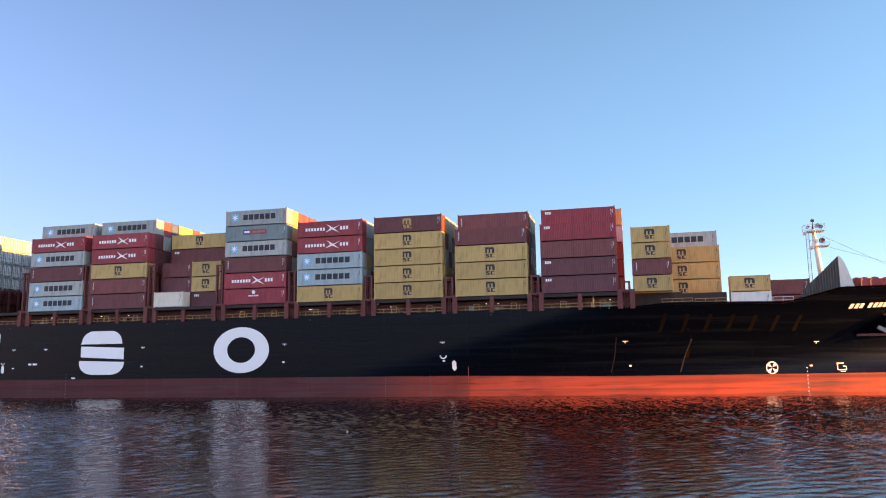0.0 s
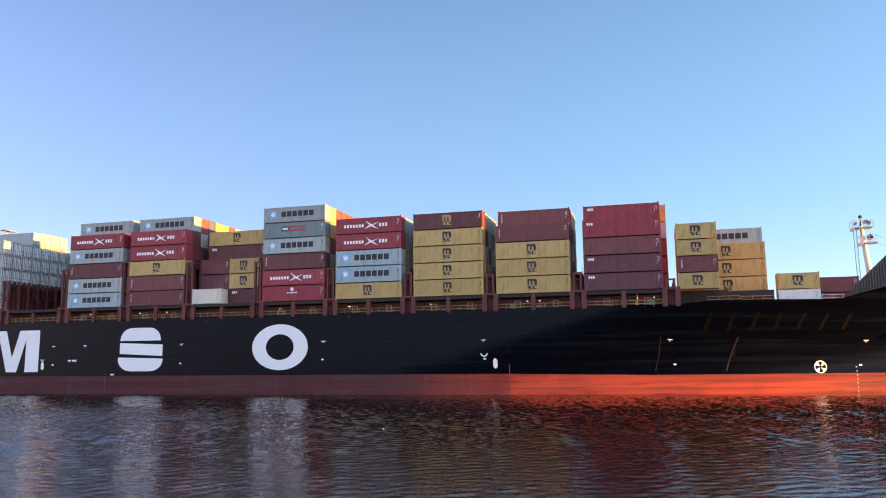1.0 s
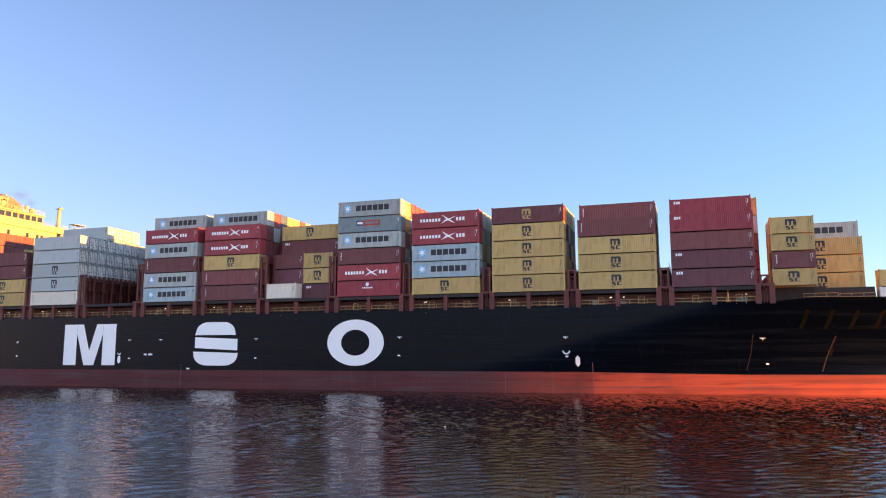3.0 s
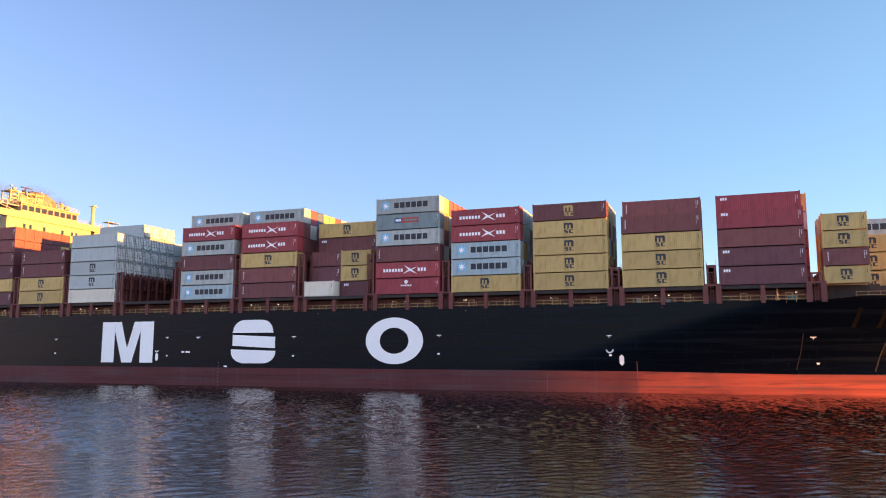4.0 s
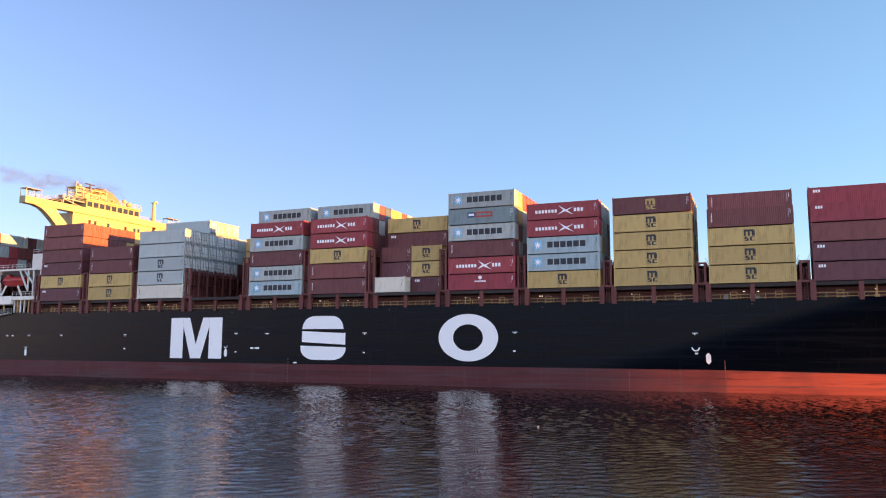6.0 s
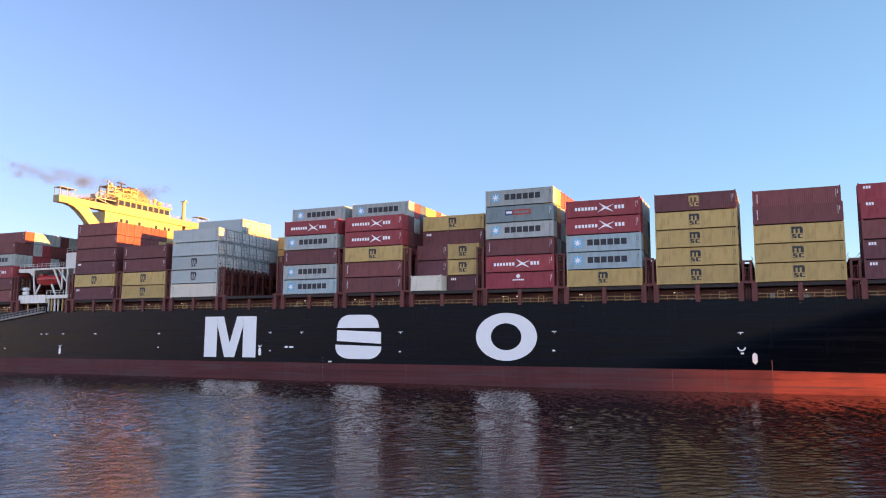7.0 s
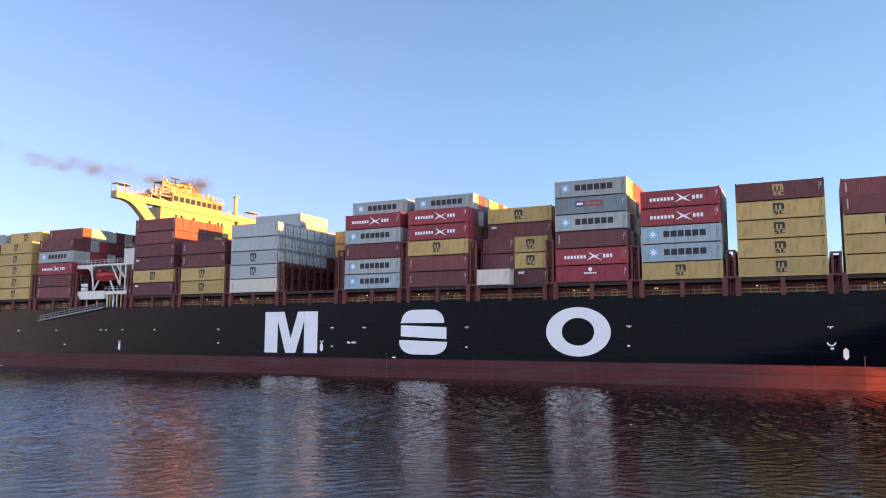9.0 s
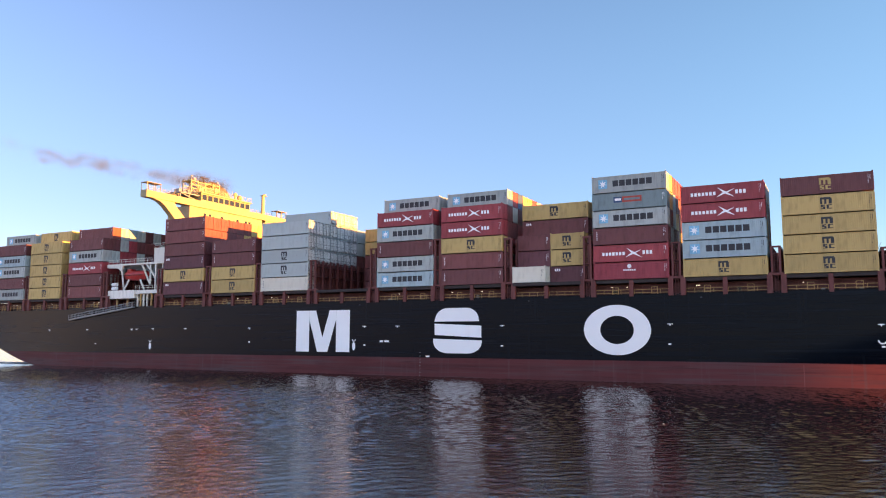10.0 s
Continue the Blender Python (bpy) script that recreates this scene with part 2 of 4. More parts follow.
def tube(bm, a, b, r0, r1=None, n=10):
    a, b = Vector(a), Vector(b)
    q = (b - a).to_track_quat("Z", "Y").to_matrix()
    r1 = r0 if r1 is None else r1
    ra = [bm.verts.new(a + q @ Vector((r0 * math.cos(2 * math.pi * i / n), r0 * math.sin(2 * math.pi * i / n), 0))) for i in range(n)]
    rb = [bm.verts.new(b + q @ Vector((r1 * math.cos(2 * math.pi * i / n), r1 * math.sin(2 * math.pi * i / n), 0))) for i in range(n)]
    for i in range(n):
        bm.faces.new((ra[i], ra[(i + 1) % n], rb[(i + 1) % n], rb[i]))
    bm.faces.new(ra[::-1])
    bm.faces.new(rb)


def prism(bm, pts, depth):
    """An outline of (x, z) points, extruded along y from depth[0] to depth[1]."""
    a = [bm.verts.new((x, depth[0], z)) for x, z in pts]
    b = [bm.verts.new((x, depth[1], z)) for x, z in pts]
    bm.faces.new(a)
    bm.faces.new(b[::-1])
    for i in range(len(pts)):
        j = (i + 1) % len(pts)
        bm.faces.new((a[j], a[i], b[i], b[j]))


def mesh_of(name, bm, material):
    bmesh.ops.recalc_face_normals(bm, faces=bm.faces)
    me = bpy.data.meshes.new(name)
    bm.to_mesh(me)
    bm.free()
    me.materials.append(material)
    return me


def part(name, bm, material, parent, label=""):
    ob = new(name, mesh_of(name, bm, material))
    ob.parent = parent
    return tagged(ob, label)


def shared(name, me, material, parent, label=""):
    """A part on a mesh that other parts share, with a paint of its own."""
    ob = new(name, me)
    ob.material_slots[0].link = "OBJECT"
    ob.material_slots[0].material = material
    ob.parent = parent
    return tagged(ob, label)


def thing(name, label, category, m=None, group=""):
    ob = tagged(new(name), label, category, group)
    ob.matrix_basis = m or Matrix()
    ABOARD.append(ob)
    return ob


# ---- water ----
def water_sheet():
    """One sheet to the horizon, with real chop between the viewer and the ship, calmer in the ship's lee."""
    rs = np.random.RandomState(4)
    xs = np.concatenate(([-4500, -2000, -1000, -600, -400, -300, -230, -190], np.arange(-170, -110, 0.5), np.arange(-110, 80, 0.2), np.arange(80, 105, 1.0), [115, 140, 180, 260, 400, 700, 1500, 4500]))
    ys = np.concatenate(([-1500, -500, -200, -130], np.arange(-105, -92, 0.5), np.arange(-92, 4, 0.15), [12, 30, 60, 120, 300, 800, 2000, 4500]))
    X, Yg = np.meshgrid(xs, ys)
    Z = np.zeros_like(X)
    for k in range(80):
        length = 0.4 * (1.4 / 0.4) ** rs.rand()
        a = rs.normal(WIND, 0.6)
        kx, ky = 2 * np.pi / length * math.cos(a), 2 * np.pi / length * math.sin(a)
        Z += 0.0075 * length * np.sin(kx * X + ky * Yg + rs.rand() * 6.283)
    gusts = 0.75 + 0.5 * np.sin(X * 0.035 + 1.0 + np.sin(Yg * 0.11)) * np.sin(Yg * 0.09 + X * 0.012)
    edge = -46 + 6 * np.sin(X * 0.021 + 2) + 3 * np.sin(X * 0.09)
    lee = 1 / (1 + np.exp((Yg - edge) / 5))
    near = np.clip((X + 170) / 12, 0, 1) * np.clip((104 - X) / 12, 0, 1) * np.clip((Yg + 105) / 6, 0, 1) * np.clip((3.5 - Yg) / 2, 0, 1)
    calm = lee * (0.06 + 0.68 / (1 + np.exp(-(X + 2) / 12)))  # clear of the ship's wash the river lies flatter, most of all abreast the bow
    Z *= (0.72 + 0.28 * lee) * (1 - calm) * (0.35 + 0.65 * gusts) * near
    n, m = X.shape
    me = bpy.data.meshes.new("water")
    i = np.arange(n * m).reshape(n, m)
    quads = np.stack((i[:-1, :-1], i[:-1, 1:], i[1:, 1:], i[1:, :-1]), -1).reshape(-1, 4)
    me.from_pydata(np.stack((X, Yg, Z), -1).reshape(-1, 3), [], quads)
    me.polygons.foreach_set("use_smooth", np.ones(len(quads), dtype=bool))
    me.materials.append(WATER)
    return me


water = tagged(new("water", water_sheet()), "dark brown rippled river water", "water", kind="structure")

# ---- the ship's hull ----
MID = 21.7  # the centre line
BOOT = 4.23  # heights in the ship's own space, whose water line is at 0.8


def deck_height(x):
    for a, b, za, zb in ((-400, 43.5, 14.9, 14.9), (43.5, 48.5, 14.9, 15.4), (48.5, 67, 15.4, 15.3), (67, 75, 15.3, 17.35), (75, 130, 17.35, 19.2)):
        if x <= b:
            return za + (zb - za) * max(0, (x - a)) / (b - a)


def boot_line(x):
    """The paint line dips a little towards the bow."""
    return BOOT - 0.38 * max(0.0, min(1.0, (x - 14) / 25))


def keel_height(x):
    return -2.0 if x > -168 else 0.4 + 0.02 * (-168 - x) ** 1.75


def side(x, z):
    """How far in from the middle body's side the shell lies."""
    up = max(0.0, z - 4.0)
    entry = -6 + 3.6 * up  # the higher, the further forward the side begins to close in
    inset = min(21.3, (0.0032 + 0.00035 * up) * max(0.0, x - entry) ** 1.9)
    if x < -150:
        k = max(0.0, 1 - z / 15)
        inset = max(inset, 2.5 * k * ((-150 - x) / 50) ** 2 + 1.0 * ((-150 - x) / 50) ** 2)
    return 0.4 + inset


def hull_skin(low, high, steps):
    bm = bmesh.new()
    xs = [-198 + i * 3.0 for i in range(68)] + [6 + i * 1.5 for i in range(62)]
    for mirror in (False, True):
        rows = []
        for x in xs:
            lo, hi = max(low(x), keel_height(x)), high(x)
            hi = max(hi, lo + 0.001)
            row = []
            for k in range(steps + 1):
                z = lo + (hi - lo) * k / steps
                y = side(x, z)
                row.append(bm.verts.new((x, 2 * MID - y if mirror else y, z)))
            rows.append(row)
        for a, b in zip(rows, rows[1:]):
            for k in range(steps):
                bm.faces.new((a[k], b[k], b[k + 1], a[k + 1]))
        if not mirror:
            aft = rows[0]
        else:
            for k in range(steps):
                bm.faces.new((aft[k], rows[0][k], rows[0][k + 1], aft[k + 1]))
    for f in bm.faces:
        f.smooth = True
    return bm


ship = thing("container_ship", "huge black-hulled container ship with red boot topping, under way", "ship", pose(0, 0, -0.8))
hull = part("hull", hull_skin(boot_line, deck_height, 14), HULL_BLACK, ship, "black steel topsides with scuffs and plate seams")
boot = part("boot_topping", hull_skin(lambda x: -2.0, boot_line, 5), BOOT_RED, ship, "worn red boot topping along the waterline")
bm = bmesh.new()
rows = []
for x in [-198 + i * 3.0 for i in range(99)]:
    z, y = deck_height(x) - 0.35, side(x, deck_height(x)) + 0.05
    rows.append([bm.verts.new((x, y, z)), bm.verts.new((x, 2 * MID - y, z))])
for a, b in zip(rows, rows[1:]):
    bm.faces.new((a[0], b[0], b[1], a[1]))
deck = part("main_deck", bm, DECK_PAINT, ship, "red-brown painted steel deck")


# ---- containers ----
TIER, LOW_TIER, HATCH, ROW = 2.893, 2.62, 16.5, 2.5
WIDE, HIGH = 2.42, 2.8


def container_body(length):
    """A corrugated shell; origin at the lower corner nearest the viewer's side and the stern."""
    bm = bmesh.new()
    pitch, depth, e = 0.278, 0.024, 0.09
    def wave(n0, n1):
        pts, u = [], n0
        count = int((n1 - n0) / pitch)
        step = (n1 - n0) / count
        for i in range(count):
            a = n0 + i * step
            pts += [(a, 0), (a + step * 0.26, 0), (a + step * 0.5, depth), (a + step * 0.76, depth)]
        return pts + [(n1, 0)]
    z0, z1 = 0.16, HIGH - 0.1
    for y, sign in ((0.03, 1), (WIDE - 0.03, -1)):
        low = [bm.verts.new((u, y + sign * d, z0)) for u, d in wave(e, length - e)]
        top = [bm.verts.new((v.co.x, v.co.y, z1)) for v in low]
        for i in range(len(low) - 1):
            bm.faces.new((low[i], low[i + 1], top[i + 1], top[i]))
    for x, sign in ((0.03, 1), (length - 0.03, -1)):
        low = [bm.verts.new((x + sign * d, u, z0)) for u, d in wave(e, WIDE - e)]
        top = [bm.verts.new((v.co.x, v.co.y, z1)) for v in low]
        for i in range(len(low) - 1):
            bm.faces.new((low[i], low[i + 1], top[i + 1], top[i]))
    box(bm, 0.05, length - 0.05, 0.05, WIDE - 0.05, HIGH - 0.06, HIGH - 0.03)
    box(bm, 0.05, length - 0.05, 0.05, WIDE - 0.05, 0.1, 0.14)
    return bm


def container_frame(length):
    bm = bmesh.new()
    for x in (0, length - 0.12):
        for y in (0, WIDE - 0.12):
            box(bm, x, x + 0.12, y, y + 0.12, 0.1, HIGH - 0.1)
            box(bm, x - 0.004 if x == 0 else x - 0.06, x + 0.18 if x == 0 else x + 0.124, y - 0.004, y + 0.124, 0, 0.12)
            box(bm, x - 0.004 if x == 0 else x - 0.06, x + 0.18 if x == 0 else x + 0.124, y - 0.004, y + 0.124, HIGH - 0.12, TIER)
    for y in (0.004, WIDE - 0.08):
        box(bm, 0.12, length - 0.12, y + 0.03 if y < 1 else y - 0.03, y + 0.09 if y < 1 else y + 0.04, 0.07, 0.19)
        box(bm, 0.12, length - 0.12, y, y + 0.07, HIGH - 0.13, HIGH - 0.035)
    for x in (0.004, length - 0.084):
        box(bm, x, x + 0.08, 0.12, WIDE - 0.12, 0.02, 0.17)
        box(bm, x, x + 0.08, 0.12, WIDE - 0.12, HIGH - 0.13, HIGH - 0.015)
    return bm


def door_leaf():
    bm = bmesh.new()
    box(bm, 0, 0.04, 0, 1.08, 0, HIGH - 0.34)
    for y in (0.28, 0.8):
        box(bm, 0.04, 0.075, y - 0.02, y + 0.02, 0.02, HIGH - 0.36)
        box(bm, 0.04, 0.09, y - 0.2, y + 0.02, 0.9, 0.95)
    for z in (0.3, 1.1, 1.9):
        box(bm, 0.04, 0.055, 0.05, 1.03, z, z + 0.12)
    return bm


def insulated_door():
    bm = bmesh.new()
    for y in (0.16, 1.25):
        box(bm, 0, 0.05, y, y + 1.03, 0.17, HIGH - 0.19)
        for z in (0.7, 1.45, 2.1):
            box(bm, 0.05, 0.062, y + 0.05, y + 0.98, z, z + 0.05)
    return bm


def door_gear():
    """Dark gaskets round the leaves, lock rods, their cams and handles, hinges."""
    bm = bmesh.new()
    for y in (0.1, 1.19, 2.28):
        box(bm, 0.01, 0.058, y, y + 0.06, 0.17, HIGH - 0.19)
    for z in (0.12, HIGH - 0.19):
        box(bm, 0.01, 0.058, 0.1, 2.34, z, z + 0.05)
    for y in (0.5, 0.92, 1.55, 1.96):
        box(bm, 0.05, 0.1, y - 0.02, y + 0.02, 0.14, HIGH - 0.15)
        for z in (0.2, 1.0, HIGH - 0.36):
            box(bm, 0.05, 0.12, y - 0.075, y + 0.075, z, z + 0.14)
    for y in (0.12, 2.2):
        for z in (0.4, 1.0, 1.6, 2.2):
            box(bm, 0.05, 0.09, y, y + 0.14, z, z + 0.12)
    return bm


MESH = {}
for feet, metres in ((20, 6.06), (40, 12.19)):
    MESH["body", feet] = mesh_of("container_shell", container_body(metres), RED_STEEL)
    MESH["frame", feet] = mesh_of("container_frame", container_frame(metres), RED_STEEL)
MESH["door"] = mesh_of("door_leaf", door_leaf(), RED_STEEL)
MESH["gear"] = mesh_of("lock_gear", door_gear(), RED_STEEL)
MESH["insulated"] = mesh_of("insulated_door", insulated_door(), RED_STEEL)


def star(cx, cz, r, n=7):
    return [(cx + (r if i % 2 == 0 else r * 0.36) * math.sin(math.pi * i / n), cz + (r if i % 2 == 0 else r * 0.36) * math.cos(math.pi * i / n)) for i in range(2 * n)]


def slab(bm, x0, x1, z0, z1):
    bm.faces.new([bm.verts.new((x, 0.021, z)) for x, z in ((x0, z0), (x1, z0), (x1, z1), (x0, z1))])


def sheet(bm, pts, y=0.021):
    bm.faces.new([bm.verts.new((x, y, z)) for x, z in pts])


def blocks(x0, x1, z0, z1, n, gap=0.22):
    """Plain blocks side by side, one for each character."""
    w = (x1 - x0) / n
    for i in range(n):
        bm = bmesh.new()
        slab(bm, x0 + i * w, x0 + (i + 1 - gap) * w, z0, z1)
        yield bm


def cells(bm, x0, z0, dx, dz, rows):
    """A pattern of square cells that share their corners; rows from the top down."""
    made = {}
    for k, row in enumerate(rows[::-1]):
        for i, c in enumerate(row):
            if c == "#":
                ring = []
                for a, b in ((0, 0), (1, 0), (1, 1), (0, 1)):
                    key = (i + a, k + b)
                    if key not in made:
                        made[key] = bm.verts.new((x0 + key[0] * dx, 0.021, z0 + key[1] * dz))
                    ring.append(made[key])
                bm.faces.new(ring)


def emblem_parts(kind, feet):
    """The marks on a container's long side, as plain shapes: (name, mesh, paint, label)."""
    out = []
    L = 12.19 if feet == 40 else 6.06
    def add(name, bm, material, label):
        out.append((name, mesh_of(name, bm, material), material, label))
    bm = bmesh.new()
    if kind == "star":
        slab(bm, 1.1, 2.6, 0.75, 2.25)
        add("emblem_panel", bm, MARK_SKY, "sky-blue square panel")
        bm = bmesh.new()
        sheet(bm, star(1.85, 1.5, 0.72), 0.012)
        add("star_emblem", bm, MARK_WHITE, "white seven-pointed star")
        for block in blocks(3.5, 10.1, 1.0, 2.0, 6, 0.16):
            add("word_bar", block, MARK_DARK, "dark blue block")
    elif kind == "bird":
        for block in blocks(1.5, 5.4, 1.08, 1.62, 7, 0.3):
            add("word_bar", block, MARK_WHITE, "white block")
        for block in blocks(8.1, 9.8, 1.08, 1.7, 3, 0.3):
            add("word_bar", block, MARK_WHITE, "white block")
        sheet(bm, ((5.5, 2.25), (6.8, 1.5), (8.1, 1.95), (7.0, 1.35), (8.0, 0.6), (6.6, 1.2), (5.3, 0.7), (6.3, 1.45)))
        add("swallow_emblem", bm, MARK_WHITE, "white crossed swoosh")
    elif kind in ("stack", "goldstack"):
        c = L / 2 - 0.1
        ink = MARK_DARK if kind == "stack" else MARK_GOLD
        cells(bm, c - 0.77, 1.36, 0.14, 0.165, ("##########.", "###########", "##..##..###", "##..##..###", "##..##..###", "##..##..###"))
        add("stacked_emblem", bm, ink, "block emblem with three legs")
        for x, rows in ((c - 0.7, ("####", "##..", "####", "..##", "####")), (c + 0.05, ("#####", "##...", "##...", "##...", "#####"))):
            bm = bmesh.new()
            cells(bm, x, 0.62, 0.145, 0.125, rows)
            add("stacked_emblem", bm, ink, "small block below the emblem")
    elif kind == "small":
        for block in blocks(0.7, 1.75, 2.0, 2.42, 3, 0.25):
            add("word_bar", block, MARK_WHITE, "small white block")
    elif kind == "badge":
        sheet(bm, [(5.9 + 0.35 * math.cos(i * 0.6283), 2.15 + 0.35 * math.sin(i * 0.6283)) for i in range(10)])
        add("badge", bm, MARK_WHITE, "white round badge")
        for block in blocks(4.9, 7.0, 1.4, 1.65, 6, 0.25):
            add("word_bar", block, MARK_WHITE, "small white block")
    elif kind == "panel":
        slab(bm, 3.6, 5.0, 1.15, 2.1)
        add("navy_panel", bm, PAINTS["navy"], "navy name panel")
        bm = bmesh.new()
        slab(bm, 5.02, 8.2, 1.15, 2.1)
        add("red_panel", bm, MARK_RED, "red name panel")
        bm = bmesh.new()
        sheet(bm, ((3.8, 1.45), (4.85, 1.45), (4.85, 1.85), (3.8, 1.85)), 0.014)
        add("word_bar", bm, MARK_WHITE, "pale bar on navy panel")
        bm = bmesh.new()
        sheet(bm, ((5.3, 1.45), (7.9, 1.45), (7.9, 1.8), (5.3, 1.8)), 0.014)
        add("word_bar", bm, PAINTS["slate"], "dull bar on red panel")
    else:
        return out
    return out


def code_marks(feet, vertical):
    """Small rows of white marks at the ends of the long side, too small to read."""
    L = 12.19 if feet == 40 else 6.06
    bm = bmesh.new()
    for i in range(6):
        slab(bm, L - 0.7, L - 0.62, 1.1 + i * 0.22, 1.19 + i * 0.22)
    slab(bm, L - 0.45, L - 0.39, 1.6, 2.3)
    if vertical:
        for i in range(5):
            slab(bm, 0.6, 0.76, 0.85 + i * 0.3, 1.0 + i * 0.3)
    return mesh_of("code_mark", bm, MARK_WHITE)


for feet in (20, 40):
    for vertical in (False, True):
        MESH["codes", feet, vertical] = code_marks(feet, vertical)

WORDS = {"yellow": "mustard yellow", "maroon": "dark maroon", "brown": "brown-red", "purple": "dark plum", "crimson": "crimson", "red": "bright red",
         "grey": "blue-grey", "blue": "pale blue-grey", "slate": "slate grey-green", "white": "white", "pale": "pale blue-white", "navy": "navy blue", "cream": "ivory"}
MARKS = {"star": " with star emblem and dark name", "bird": " with a white name and swoosh", "stack": " with a dark stacked emblem", "goldstack": " with a gold stacked emblem",
         "small": " with small white lettering", "badge": " with a white round badge", "panel": " with navy and red panel", "": "", "plain": ""}
EMBLEMS, MADE = {}, {}


INNER = []  # the stacks behind, of which only tops and ends can be seen


def container(x, y, z, colour, mark="", feet=40, full=True, reefer=False, low=False):
    if not full:
        INNER.append((x, y, z, colour, feet))
        return None
    key = (colour, mark, feet, low, reefer)
    if key in MADE:
        ob = copy_thing(MADE[key], pose(x, y, z))
        ABOARD.append(ob)
        return ob
    kind = "refrigerated " if reefer else "corrugated "
    size = "long " if feet == 40 else "short "
    ob = thing("shipping_container", f"{size}{WORDS[colour]} {kind}container{MARKS[mark]}", "container", pose(x, y, z), "stacked containers")
    MADE[key] = ob
    if low:
        ob.scale = (1, 1, LOW_TIER / TIER)
    p = PAINTS[colour]
    L = 12.19 if feet == 40 else 6.06
    shared("shell", MESH["body", feet], p, ob)
    shared("corner_frame", MESH["frame", feet], p, ob)
    if reefer:
        u = shared("insulated_door", MESH["insulated"], PAINTS["white"], ob, "scuffed white insulated double door")
        u.matrix_basis = pose(L - 0.02, 0, 0)
        shared("lock_gear", MESH["gear"], DARK_STEEL, u, "dark lock rods and gaskets")
    elif full:
        for k in (0, 1):
            d = shared("door", MESH["door"], p, ob, "steel door leaf with lock rods")
            d.matrix_basis = pose(L - 0.02, 0.12 + k * 1.1, 0.17)
    if full:
        if (mark, feet) not in EMBLEMS:
            EMBLEMS[mark, feet] = emblem_parts(mark, feet)
        for name, me, material, label in EMBLEMS[mark, feet]:
            shared(name, me, material, ob, label)
        c = shared("code_mark", MESH["codes", feet, mark == "plain"], MARK_DARK if colour in ("yellow", "grey", "blue", "pale", "white", "cream") else MARK_WHITE, ob)
        tagged(c, kind="stuff")
    return ob


def stack(x, row, tiers, feet=40, base=HATCH, y=None, full=True, low=False):
    for k, spec in enumerate(tiers):
        colour, _, mark = spec.partition(":")
        reefer = colour.startswith("*")
        container(x, (row * ROW if y is None else y), base + k * (LOW_TIER if low else TIER), colour.lstrip("*"), mark, feet, full, reefer, low)


MIXED = ("brown", "grey", "maroon", "red", "brown", "yellow", "purple", "blue", "grey", "maroon", "crimson")
rng = random.Random(5)


def fill(x, rows, height, top=None):
    """Plain stacks behind the outer row; top: paint of the uppermost tier, row by row."""
    for i, r in enumerate(rows):
        tiers = [rng.choice(MIXED) for _ in range(height)]
        if top:
            tiers[-1] = top[i % len(top)]
        stack(x, r, tiers, full=False)


Y, ST, HB = "yellow:stack", "star", "red:bird"
BAYS = [
    (-190.8, ["grey:star", "maroon", "grey:star", "blue:star", "maroon"]),
    (-176.4, [Y] * 5),
    (-161.4, ["brown:plain", "maroon:plain", HB, "grey:star", "maroon:plain"]),
    (-128.48, ["purple:small", Y, "purple:small", "maroon", "brown", "brown:plain"]),
    (-113.9, [Y, Y, "maroon:plain", "maroon:plain"]),
    (-99.96, ["*cream:plain", "*pale:stack", "*pale:stack", "*pale", "*pale"]),
    (-71.3, ["blue:star", "grey:star", "maroon:plain", "grey:star", HB]),
    (-57.36, ["maroon:plain", "brown:plain", Y, HB, HB]),
    (-28.83, ["crimson:badge", HB, "maroon:plain", "grey:star", "slate:panel", "grey:star"]),
    (-14.45, [Y, "blue:star", "blue:star", HB, HB]),
    (0.0, [Y, Y, Y, Y, "maroon:goldstack"]),
    (14.45, [Y, Y, Y, "brown:plain"]),
    (28.9, ["purple:small", "purple:small", "brown", "crimson:small"]),
]
for x, tiers in BAYS:
    stack(x, 0, tiers)
# second rows and further, where they rise above the outer row or show their ends
stack(-190.8, 1, ["brown", "maroon", "grey", "brown", "grey", "grey:star"])
stack(-176.4, 1, ["yellow"] * 5 + [Y])
stack(-161.4, 1, ["brown", "grey", "red", "grey", "maroon", "brown:plain"])
for r, tops in enumerate((("blue", "grey", "red"), ("blue", "red", "red"), ("grey", "maroon", "grey"), ("maroon", "brown", "maroon"), ("grey", "brown", "maroon"), ("brown", "grey", "brown"))):
    stack(-161.4, r + 2, ["maroon", "brown", "grey", *tops[::-1]])
for r in range(8, 15):
    stack(-161.4, r, ["maroon", "brown", "grey", "brown", "maroon", "brown"], full=False)
for r, top in enumerate(("brown", "brown", "brown", "maroon", "maroon", "yellow", "yellow", "brown")):
    stack(-128.48, r + 1, ["maroon", "brown", "maroon", "brown", "yellow" if r == 4 else "brown", top], full=r < 7)
for r in range(1, 4):
    stack(-113.9, r, ["maroon", "yellow", "brown", "maroon"], full=False)
# lower two tiers: maroon replaces pale reefers to give the shade behind the lashing bridge
for r in range(1, 7):
    stack(-99.96, r, ["maroon", "maroon", "*pale", "*pale", "*pale"] + (["*pale"] if r >= 3 else []))
for r in range(7, 11):
    stack(-99.96, r, ["maroon", "maroon", "maroon", "pale", "pale"], full=False)
stack(-85.6, 7, ["maroon", "maroon", "maroon", "yellow", "yellow"])
for r in range(8, 12):
    stack(-85.6, r, ["maroon", "maroon", "brown", "yellow", "pale"] + (["pale"] if r > 8 else []), full=False)
stack(-71.3, 1, ["brown", "maroon", "brown", "grey", "brown", "grey:star"])
